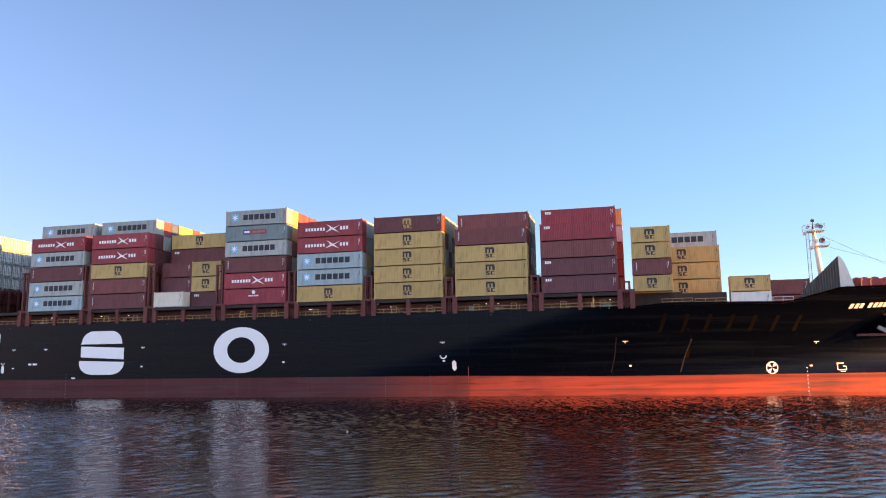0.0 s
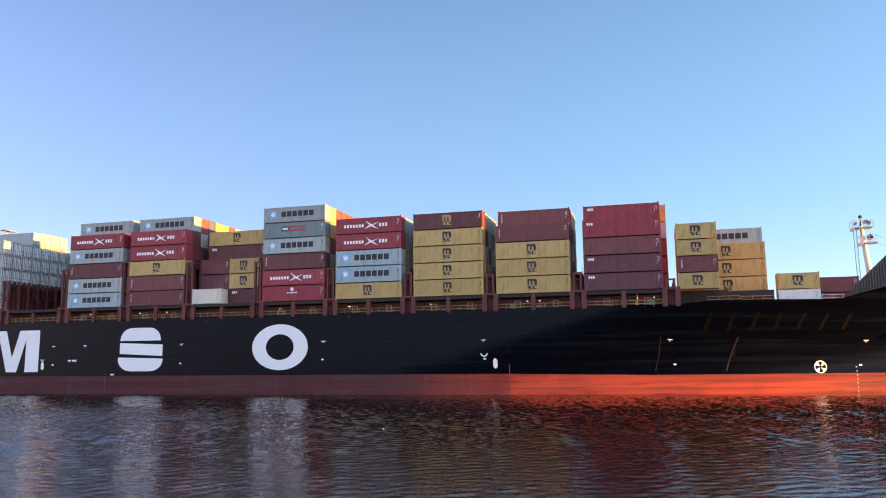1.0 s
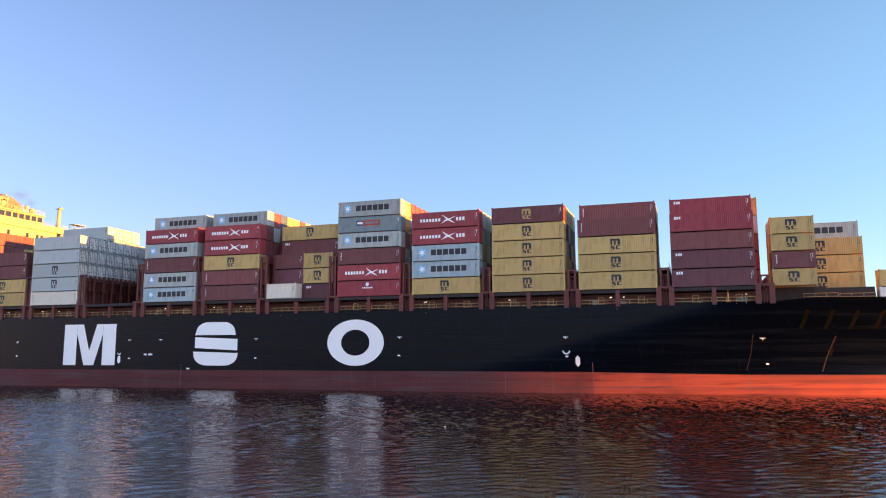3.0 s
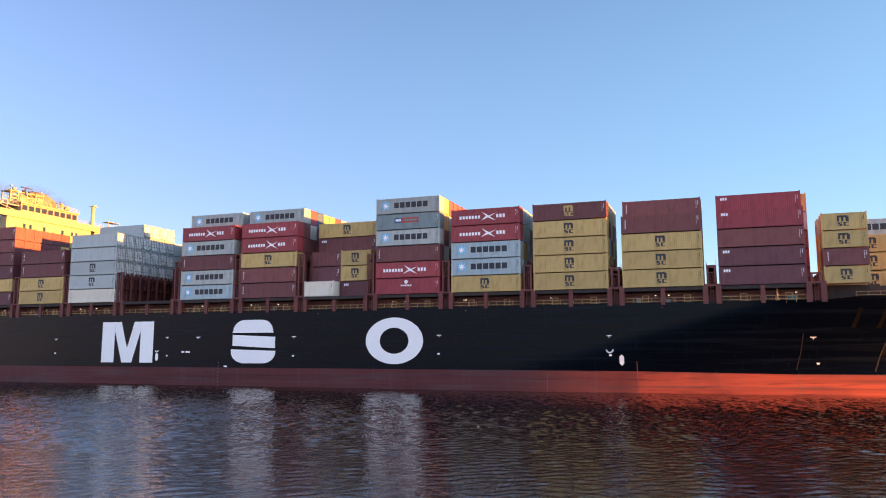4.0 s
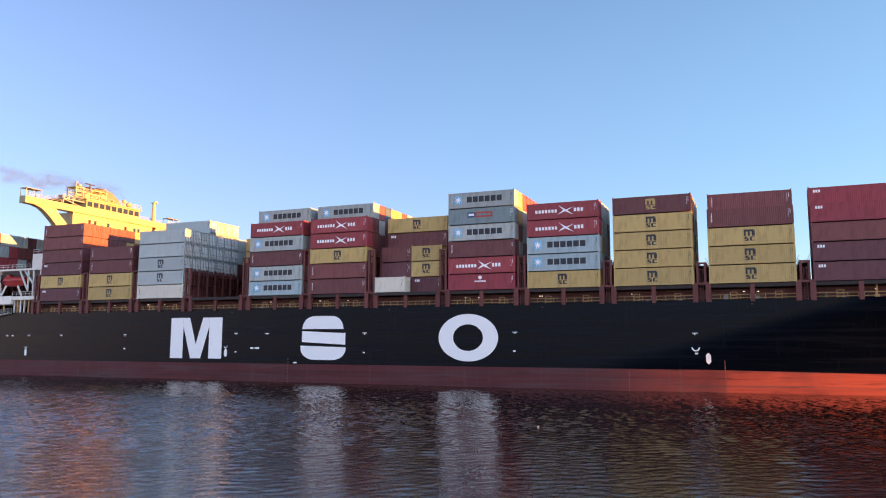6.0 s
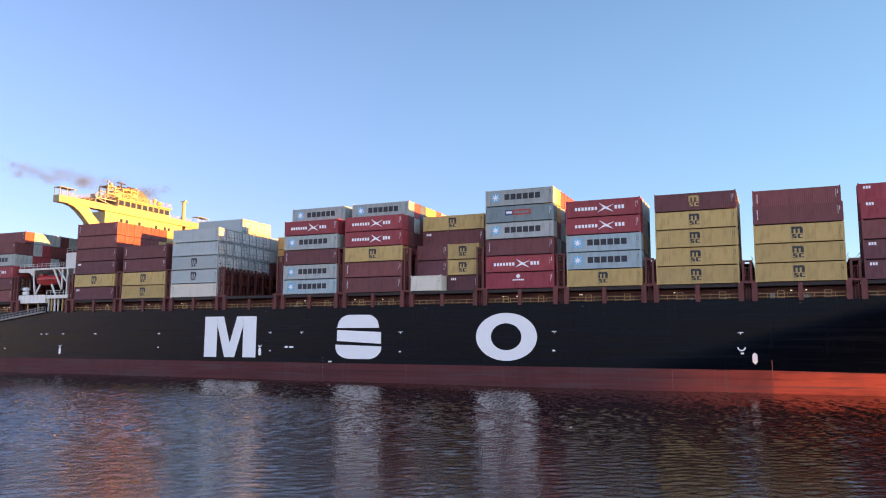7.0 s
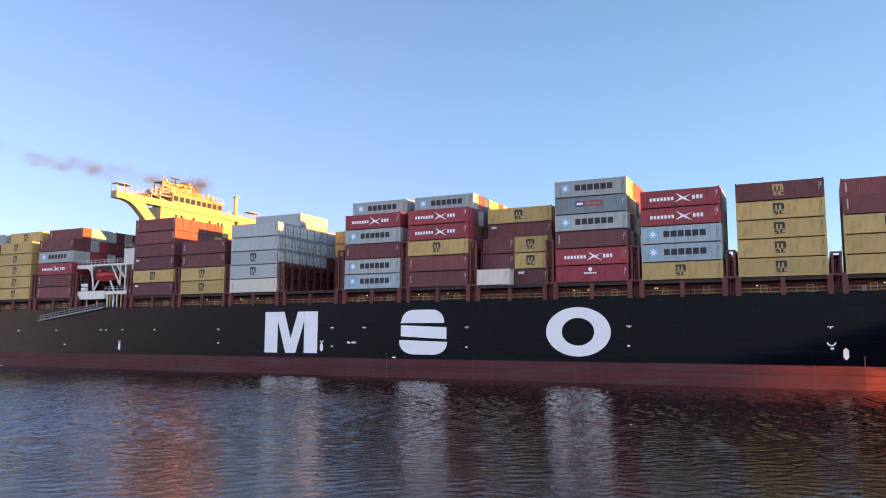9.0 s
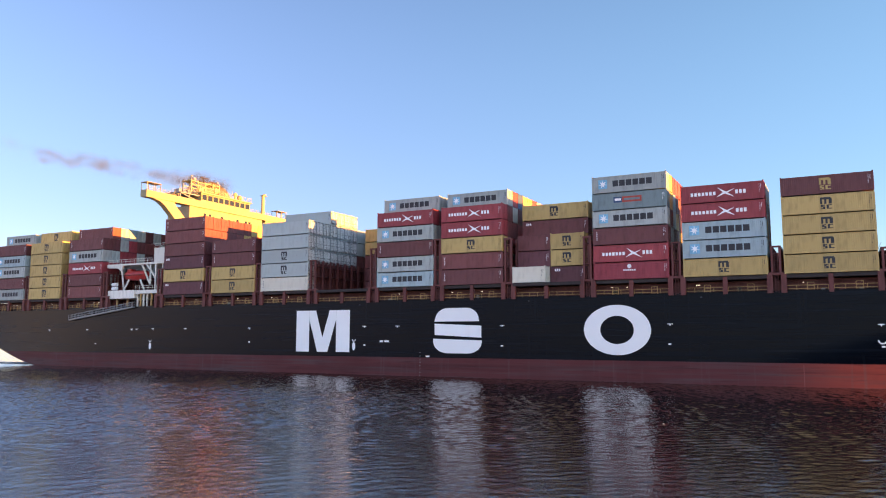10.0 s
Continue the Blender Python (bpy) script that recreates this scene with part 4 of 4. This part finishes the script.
# small gear between the deck edge and the hatches
b = bmesh.new()
tube(b, (37.0, 1.2, 14.6), (37.0, 1.2, 16.9), 0.13, 0.1, 8)
tube(b, (37.0, 1.2, 16.9), (38.4, 1.2, 17.5), 0.1, 0.07, 8)
box(b, 36.7, 37.3, 0.9, 1.5, 14.6, 15.3)
davit_post = part("deck_davit", b, YELLOW_RAIL, ship, "small yellow deck davit")
b = bmesh.new()
box(b, 38.4, 39.8, 1.3, 2.1, 14.6, 15.7)
box(b, 38.6, 39.3, 1.2, 1.3, 14.9, 15.4)
part("winch_housing", b, paint("teal_paint", (0.03, 0.16, 0.16)), ship, "teal winch housing")
b = bmesh.new()
tube(b, (41.3, 0.9, 15.6), (41.3, 1.3, 15.6), 0.45, n=14)
part("life_ring", b, PAINTS["red"], ship, "red life ring")
lamp_mat, ln, ll, lp = base_material("deck_lamp_glow")
lp.inputs["Emission Color"].default_value, lp.inputs["Emission Strength"].default_value = (1.0, 0.85, 0.55, 1), 0.6
grng = random.Random(11)
for x, tiers in BAYS:
    for k in range(2):
        b = bmesh.new()
        u = x + grng.uniform(1, 11)
        box(b, u, u + 0.25, 2.05, 2.2, 16.1, 16.2)
        part("deck_lamp", b, lamp_mat, ship, "small glowing deck lamp")
    for k in range(3):
        b = bmesh.new()
        u, w_ = x + grng.uniform(0.6, 10.5), grng.uniform(0.4, 1.1)
        box(b, u, u + w_, 1.6, 2.2, 14.55, 14.55 + grng.uniform(0.6, 1.3))
        part("deck_locker", b, grng.choice((RED_STEEL, GREY_STEEL, DARK_STEEL)), ship)
    b = bmesh.new()
    for z in (15.2, 15.9):
        tube(b, (x, 2.05, z), (x + 12.2, 2.05, z), 0.07, n=6)
    part("deck_pipe", b, RED_STEEL, ship, "pipe run along the coaming")
    for k in (2.9, 9.2):
        b = bmesh.new()
        for dx in (0, 0.9):
            box(b, x + k + dx, x + k + dx + 0.07, 0.75, 0.82, 14.6, 16.05)
        for h in (15.0, 15.5, 16.0):
            box(b, x + k, x + k + 0.97, 0.74, 0.8, h, h + 0.06)
        part("access_gate", b, YELLOW_RAIL, ship, "yellow framed gate in the rail")

# ---- superstructure ----
BRIDGE = pose(-5.0, 1.7, -0.75)
b = bmesh.new()
box(b, -137.0, -129.0, 11.0, 37.0, 14.6, 41.0)
tower = part("deckhouse", b, SUNLIT_WHITE_STEEL, ship, "white accommodation tower in warm low sun")
tower.matrix_basis = BRIDGE
for y in (15.2, 17.0, 21.2, 27.0, 30.2, 31.6):
    b = bmesh.new()
    box(b, -129.02, -128.94, y, y + 0.75, 38.5, 39.7)
    part("cabin_window", b, GLASS, tower)
wing = bmesh.new()
box(wing, -130.6, -128.6, -3.1, 46.9, 40.95, 42.6)
box(wing, -130.2, -128.9, 10.4, 11.0, 36.0, 40.95)
wing = part("bridge_wing", wing, SUNLIT_WHITE_STEEL, ship, "white bridge wing reaching out to the ship's side")
wing.matrix_basis = BRIDGE
for s_ in (1, -1):
    f = lambda y: y if s_ > 0 else 43.8 - y
    b = bmesh.new()
    outline = ((-2.6, 40.95), (-0.6, 40.92), (1.2, 40.5), (2.6, 39.7), (4.2, 38.4), (8.4, 34.6), (11.0, 34.6), (11.0, 36.0), (9.6, 36.9), (6.0, 40.1), (5.5, 40.95))
    a = [b.verts.new((-128.8, f(y), z)) for y, z in outline]
    c = [b.verts.new((-130.4, f(y), z)) for y, z in outline]
    b.faces.new(a)
    b.faces.new(c[::-1])
    for i in range(len(outline)):
        j = (i + 1) % len(outline)
        b.faces.new((a[i], a[j], c[j], c[i]))
    part("wing_brace", b, SUNLIT_WHITE_STEEL, wing, "sloping white brace under the wing")
    b = bmesh.new()
    for y in (-2.95, -1.0, 1.0):
        for x in (-130.5, -128.7):
            box(b, x - 0.06, x + 0.06, f(y) - 0.06, f(y) + 0.06, 42.5, 44.4)
    box(b, -130.7, -128.4, min(f(-3.1), f(1.2)), max(f(-3.1), f(1.2)), 44.4, 44.5)
    for h in (43.0, 43.4):
        box(b, -128.73, -128.67, min(f(-3), f(1)), max(f(-3), f(1)), h, h + 0.06)
    part("wing_shelter", b, SUNLIT_WHITE_STEEL, wing, "light frame with a roof at the wing's end")
b = bmesh.new()
box(b, -138.0, -129.4, 14.6, 32.4, 42.6, 44.8)
house = part("wheelhouse", b, SUNLIT_WHITE_STEEL, ship, "white wheelhouse with a row of windows")
house.matrix_basis = BRIDGE
b = bmesh.new()
box(b, -138.4, -129.0, 14.2, 32.8, 44.8, 45.15)
part("roof_edge", b, SUNLIT_WHITE_STEEL, house)
for k in range(9):
    y = 14.85 + k * 1.96
    b = bmesh.new()
    box(b, -129.45, -129.33, y, y + 1.55, 43.2, 44.5)
    w_ = part("bridge_window", b, GLASS, house, "dark bridge window")
    for u0 in (y - 0.12, y + 1.55):
        b = bmesh.new()
        box(b, -129.4, -129.28, u0, u0 + 0.12, 43.05, 44.6)
        part("mullion", b, SUNLIT_WHITE_STEEL, house)


def cross_rail(x, y0, y1, z, parent, material):
    b = bmesh.new()
    n = max(1, round((y1 - y0) / 1.5))
    for i in range(n + 1):
        y = y0 + (y1 - y0) * i / n
        box(b, x - 0.04, x + 0.04, y - 0.04, y + 0.04, z, z + 1.1)
    for h in (0.4, 0.75, 1.1):
        box(b, x - 0.03, x + 0.03, y0, y1, z + h - 0.05, z + h)
    return part("railing", b, material, parent)


cross_rail(-129.2, 14.4, 32.6, 45.15, house, SUNLIT_WHITE_STEEL)
cross_rail(-130.5, 1.3, 8.2, 42.6, wing, SUNLIT_WHITE_STEEL)
cross_rail(-130.5, 33.5, 42.0, 42.6, wing, SUNLIT_WHITE_STEEL)
# monkey island: grey platform, radar frame, domes
b = bmesh.new()
box(b, -136, -130.0, 8.3, 14.6, 44.0, 44.25)
for y in (8.6, 11.4):
    for x in (-135.6, -130.4):
        box(b, x - 0.12, x + 0.12, y - 0.12, y + 0.12, 42.6, 44.0)
beam(b, (-130.2, 8.5, 44.0), (-130.2, 14.4, 42.7), 0.18)
part("antenna_platform", b, GREY_STEEL, house, "grey antenna platform")
for x in (-130.1, -133.0, -135.9):
    cross_rail(x, 8.3, 14.4, 44.25, house, GREY_STEEL)
for y in (9.6, 11.0, 12.6):
    b = bmesh.new()
    box(b, -133.6, -131.9, y, y + 0.8, 44.25, 45.1 + 0.5 * (y % 1))
    tube(b, (-132.0, y + 0.3, 44.25), (-132.0, y + 0.3, 46.4), 0.07, n=6)
    part("antenna_box", b, GREY_STEEL, house, "grey equipment box with a short aerial")
b = bmesh.new()
for y in (13.2, 15.4, 18.0, 20.6, 22.8):
    beam(b, (-131.6, y, 45.1), (-131.6, y, 48.3), 0.28)
    beam(b, (-134.5, y, 45.1), (-134.5, y, 48.0), 0.24)
for z in (46.1, 47.0, 48.0):
    beam(b, (-131.6, 13.0, z), (-131.6, 23.0, z), 0.16)
    beam(b, (-134.5, 13.0, z), (-134.5, 23.0, z), 0.16)
for y0, y1 in ((13.2, 15.4), (15.4, 18.0), (18.0, 20.6), (20.6, 22.8)):
    beam(b, (-131.6, y0, 45.2), (-131.6, y1, 47.0), 0.11)
    beam(b, (-131.6, y1, 47.0), (-131.6, y0, 48.0), 0.11)
box(b, -134.6, -131.4, 13.0, 15.6, 48.0, 48.15)
box(b, -134.6, -131.4, 19.8, 23.0, 48.0, 48.15)
box(b, -132.0, -131.2, 15.6, 17.2, 45.1, 46.6)
box(b, -132.0, -131.3, 21.0, 22.4, 46.3, 47.3)
mast = part("radar_mast", b, SUNLIT_WHITE_STEEL, house, "white lattice radar mast")
for y, z, w_ in ((17.4, 49.3, 2.6), (20.4, 48.7, 2.0)):
    b = bmesh.new()
    tube(b, (-131.6, y, 47.9), (-131.6, y, z), 0.18, 0.14, 8)
    box(b, -131.8, -131.4, y - w_ / 2, y + w_ / 2, z, z + 0.22)
    part("radar_scanner", b, DARK_STEEL, mast, "dark radar scanner bar")
for y, z in ((13.4, 49.4), (14.6, 48.8), (22.4, 49.2), (23.0, 48.7)):
    b = bmesh.new()
    tube(b, (-131.8, y, 48.1), (-131.8, y, z), 0.06, n=6)
    box(b, -132.0, -131.6, y - 0.25, y + 0.25, z - 0.3, z)
    part("signal_lamp", b, GREY_STEEL, mast)
b = bmesh.new()
bmesh.ops.create_icosphere(b, subdivisions=2, radius=0.5, matrix=pose(-131.5, 14.0, 48.5))
part("search_lamp", b, GREY_STEEL, mast)
for y, r, z in ((28.9, 0.6, 46.9), (30.6, 0.75, 46.3), (25.0, 0.35, 46.4)):
    b = bmesh.new()
    bmesh.ops.create_uvsphere(b, u_segments=16, v_segments=10, radius=r, matrix=pose(-131.5, y, z))
    tube(b, (-131.5, y, 45.2), (-131.5, y, z - r * 0.6), r * 0.5, n=10)
    for f_ in b.faces:
        f_.smooth = True
    part("satellite_dome", b, SUNLIT_WHITE_STEEL, house, "white satellite dome")
for y in (22.0, 23.4, 26.7):
    b = bmesh.new()
    tube(b, (-130.5, y, 45.2), (-130.5, y, 47.4), 0.05, n=6)
    part("whip_aerial", b, GREY_STEEL, house)
b = bmesh.new()  # funnel casing with a rounded top behind the wheelhouse
pts = [(20.2, 42.5)] + [(27.0 + 7.0 * math.cos(radians(a)), 44.5 + 5.9 * math.sin(radians(a))) for a in range(165, -1, -11)] + [(34.0, 42.5)]
a = [b.verts.new((-137.2, y, z)) for y, z in pts]
c = [b.verts.new((-142.5, y, z)) for y, z in pts]
b.faces.new(a)
b.faces.new(c[::-1])
for i in range(len(pts)):
    j = (i + 1) % len(pts)
    b.faces.new((a[j], a[i], c[i], c[j]))
funnel = part("funnel", b, paint("tan_funnel_paint", (0.17, 0.14, 0.12), 0.6, 0.3), ship, "rounded pale funnel casing behind the bridge")
funnel.matrix_basis = BRIDGE
b = bmesh.new()
for y in (24.5, 26.5, 28.5):
    tube(b, (-140.0, y, 48.9), (-140.5, y, 50.8), 0.45, n=10)
part("exhaust_pipe", b, DARK_STEEL, funnel, "sooty exhaust pipes")
b = bmesh.new()
tube(b, (-129.6, 37.9, 42.5), (-129.6, 37.9, 48.2), 0.55, 0.45, 12)
box(b, -130.3, -128.9, 37.2, 38.8, 47.9, 48.05)
box(b, -129.9, -129.3, 38.1, 38.7, 48.05, 48.5)
part("wing_post", b, SUNLIT_WHITE_STEEL, wing, "white post with a lamp on the far wing")
# lifeboat station
for name, x0, x1, y0, y1, z0, z1 in (("boat_deck", -147.7, -138.5, 0.6, 9.5, 16.9, 18.8), ("boat_deck", -138.5, -130.1, 0.8, 9.5, 17.9, 18.7), ("upper_deck", -148.5, -129.4, 0.9, 9.5, 24.7, 25.1), ("upper_house", -132.9, -129.5, 1.0, 9.5, 25.1, 28.4)):
    b = bmesh.new()
    box(b, x0, x1, y0, y1, z0, z1)
    part(name, b, WHITE_STEEL, ship, "white painted steel deck section")
for x0, x1, y, z in ((-148.1, -133.5, 1.0, 25.1), (-138.5, -130.1, 0.9, 18.7), (-132.8, -129.6, 1.1, 28.4)):
    rail(x0, x1, y, z, WHITE_STEEL, ship)
b = bmesh.new()
prism(b, ((-148.5, 24.7), (-143.0, 24.7), (-143.8, 23.4), (-144.7, 24.1), (-148.5, 24.3)), (0.95, 1.5))
part("boat_deck_bracket", b, WHITE_STEEL, ship)
for a, c in (((-143.8, 1.2, 24.4), (-142.7, 1.2, 18.8)), ((-136.9, 1.2, 24.7), (-134.0, 1.2, 20.0)), ((-134.0, 1.2, 20.0), (-134.0, 1.2, 24.7)), ((-135.3, 1.2, 24.7), (-132.3, 1.2, 21.5)), ((-132.3, 1.2, 18.7), (-132.3, 1.2, 24.7)), ((-142.7, 1.2, 18.8), (-141.1, 1.2, 21.3)), ((-137.3, 1.2, 21.2), (-135.9, 1.2, 18.8)), ((-130.1, 1.2, 14.6), (-130.1, 1.2, 24.7))):
    b = bmesh.new()
    beam(b, a, c, 0.3)
    part("davit_strut", b, WHITE_STEEL, ship, "white davit strut")
for x in (-138.1, -137.1, -136.1, -134.9, -133.5, -131.9, -130.5, -141.5, -145.0):
    b = bmesh.new()
    beam(b, (x, 1.4, 14.6), (x, 1.4, 17.9 if x > -138.5 else 16.9), 0.3)
    part("deck_stanchion", b, YELLOW_RAIL if int(-x) % 2 else WHITE_STEEL, ship)
lifeboat = thing("lifeboat", "orange-red enclosed lifeboat hung in white davits", "lifeboat", pose(-140.2, 2.6, 21.5))
b = bmesh.new()
rings = []
for i in range(13):
    u = -1 + i / 6
    w_ = max(0.12, (1 - abs(u) ** 2.6)) ** 0.5
    ring = []
    for k in range(16):
        a = 2 * math.pi * k / 16
        zz = math.sin(a)
        ring.append(b.verts.new((u * 3.7, 1.35 * w_ * math.cos(a) * (0.75 if zz < -0.2 else 1), (1.25 if zz > 0 else 1.15) * zz * (0.55 + 0.45 * w_) + (0.15 * u * u))))
    rings.append(ring)
for u, v in zip(rings, rings[1:]):
    for k in range(16):
        f_ = b.faces.new((u[k], u[(k + 1) % 16], v[(k + 1) % 16], v[k]))
        f_.smooth = True
b.faces.new(rings[0])
b.faces.new(rings[-1][::-1])
part("boat_hull", b, ORANGE_BOAT, lifeboat, "glossy orange-red boat shell")
b = bmesh.new()
box(b, -3.2, 3.2, -1.42, -1.36, 0.0, 0.12)
part("rubbing_strake", b, DARK_STEEL, lifeboat)
b = bmesh.new()
box(b, -2.6, -1.2, -0.6, 0.6, 1.0, 1.6)
part("conning_hatch", b, ORANGE_BOAT, lifeboat)
for x in (-2.4, 2.4):
    b = bmesh.new()
    beam(b, (x, 0, 1.1), (x, 0, 2.45), 0.1)
    part("fall_wire", b, GREY_STEEL, lifeboat)
for k in range(2):
    raft = thing("liferaft_canister", "white liferaft canister stowed on the boat deck", "liferaft", pose(-146.1, 1.4, 18.55 + k * 0.95), "liferaft canisters")
    b = bmesh.new()
    tube(b, (-0.75, 0, 0), (0.75, 0, 0), 0.42, n=14)
    part("canister", b, MARK_WHITE, raft)
    b = bmesh.new()
    box(b, -0.6, 0.6, -0.3, 0.3, -0.55, -0.38)
    part("cradle", b, GREY_STEEL, raft)
gangway = thing("gangway", "grey aluminium gangway stowed slanting along the hull", "gangway", Matrix())
b = bmesh.new()
A, C = Vector((-159.8, 0.0, 11.2)), Vector((-137.6, 0.0, 14.0))
beam(b, A, C, 0.75, 0.32)
part("stair_stringer", b, GREY_STEEL, gangway)
for y in (-0.35, 0.3):
    b = bmesh.new()
    for k in range(19):
        p = A.lerp(C, k / 18)
        box(b, p.x - 0.04, p.x + 0.04, y - 0.04, y + 0.04, p.z, p.z + 1.15)
    for h in (0.6, 1.15):
        beam(b, A + Vector((0, y, h)), C + Vector((0, y, h)), 0.07)
    part("hand_rail", b, GREY_STEEL, gangway)

# ---- wake at the stern, drifting speck, smoke ----
foam_mat, fn, fl, fp = base_material("foam", 0.9)
fp.inputs["Base Color"].default_value = (0.24, 0.26, 0.29, 1)
frng = random.Random(3)
b = bmesh.new()
for i in range(420):
    x = -174 - abs(frng.gauss(0, 14))
    y = frng.uniform(3, 14) + (-174 - x) * 0.1
    r = frng.uniform(0.15, 0.8)
    vs = [b.verts.new((x + r * frng.uniform(0.7, 2.0) * math.cos(k * math.pi / 4), y + r * math.sin(k * math.pi / 4) * frng.uniform(0.6, 1.2), 0.02)) for k in range(8)]
    top = b.verts.new((x, y, 0.02 + 0.25 * r))
    for k in range(8):
        b.faces.new((vs[k], vs[(k + 1) % 8], top))
foam = tagged(new("wake_foam", mesh_of("wake_foam", b, foam_mat)), "white churned foam astern of the hull", "foam", kind="stuff")
ABOARD.append(foam)
b = bmesh.new()
bmesh.ops.create_icosphere(b, subdivisions=2, radius=0.055, matrix=Matrix.Diagonal((1.5, 1, 0.6, 1)))
speck = tagged(new("floating_debris", mesh_of("floating_debris", b, MARK_WHITE)), "small white scrap floating on the water", "debris")

sm, sn, sl, sp = base_material("exhaust_smoke", 1.0)
sp.inputs["Specular IOR Level"].default_value = 0.0
sinfo, _ = add_noise(sn, sl, 0.6, 2)
sl.new(blend(sn, sl, ramp(sn, sl, sinfo.outputs[0], 0.35, 0.65), (0.1, 0.11, 0.115), (0.065, 0.07, 0.075)), sp.inputs["Base Color"])
PUFFS = []
prng = random.Random(8)


def soot_cloud(size, count):
    """A drifting cloud of soot: a loose swarm of fine flakes, thick in its lobes and thinning out to nothing."""
    rs = np.random.RandomState(prng.randrange(9999))
    lobes = [(Vector((prng.gauss(0, 0.75), prng.gauss(0, 0.3), prng.gauss(0, 0.4))) * size, prng.uniform(0.25, 0.55) * size) for _ in range(6)]
    vs = []
    for k in range(count):
        c, r = lobes[k % 6]
        at = np.array(c) + rs.normal(0, r, 3) * (1.25, 1, 0.8)
        for _ in range(3):
            vs.append(at + rs.normal(0, 0.022, 3))
    me = bpy.data.meshes.new("smoke_puff")
    me.from_pydata(vs, [], [(3 * k, 3 * k + 1, 3 * k + 2) for k in range(count)])
    me.materials.append(sm)
    return me


for born, size, count in ((-3.4, 2.2, 500), (-1.6, 2.0, 900), (-0.4, 1.9, 900), (0.7, 1.5, 1800), (1.4, 1.4, 2200), (2.0, 1.5, 2600), (2.8, 1.7, 3200), (3.4, 1.5, 2600), (4.1, 1.4, 2800), (4.7, 1.6, 3400), (5.2, 1.6, 1500), (5.8, 1.7, 1400), (6.3, 1.6, 1200), (6.9, 1.2, 3800), (7.5, 1.8, 1400), (8.0, 1.7, 5800), (8.4, 1.8, 6600), (8.8, 1.7, 6600), (9.2, 1.5, 5600), (9.5, 1.3, 4600)):
    puff = tagged(new("smoke_puff", soot_cloud(size * 1.7, int(count * 5.0))), "thin brown-grey puff of funnel smoke", "smoke", "funnel smoke")
    puff.visible_shadow = False
    PUFFS.append((puff, born))

# ---- what moves ----
def motions():
    for ob in ABOARD:
        m = ob.matrix_basis.copy()
        walk(ob, [(0, m), (10, Matrix.Translation((SHIP_SPEED * 10, 0, 0)) @ m)])

    walk(speck, [(0, pose(19.4, -62.0, 0.05)), (5, pose(23.9, -57.6, 0.05)), (10, pose(29.9, -57.6, 0.05))])
    for puff, born in PUFFS:
        rows = []
        times = {0.0, 10.0} | {t for t in (born - 0.7, born, born + 0.5, born + 1.5, born + 3.0, born + 5.0, born + 7.5) if 0 < t < 10}
        for t in sorted(times):
            age = max(0.0, t - born)
            out = min(t, born)  # it waits low in the exhaust trunk until it is blown out
            low = 16.0 if t < born - 0.01 else 0.0
            rows.append((t, pose(-136.0 + SHIP_SPEED * out - 5.2 * age - low * 0.15, 28.0, 46.3 + 2.1 * age - low, 0, 0, 4 * age)))
        walk(puff, rows)


motions()
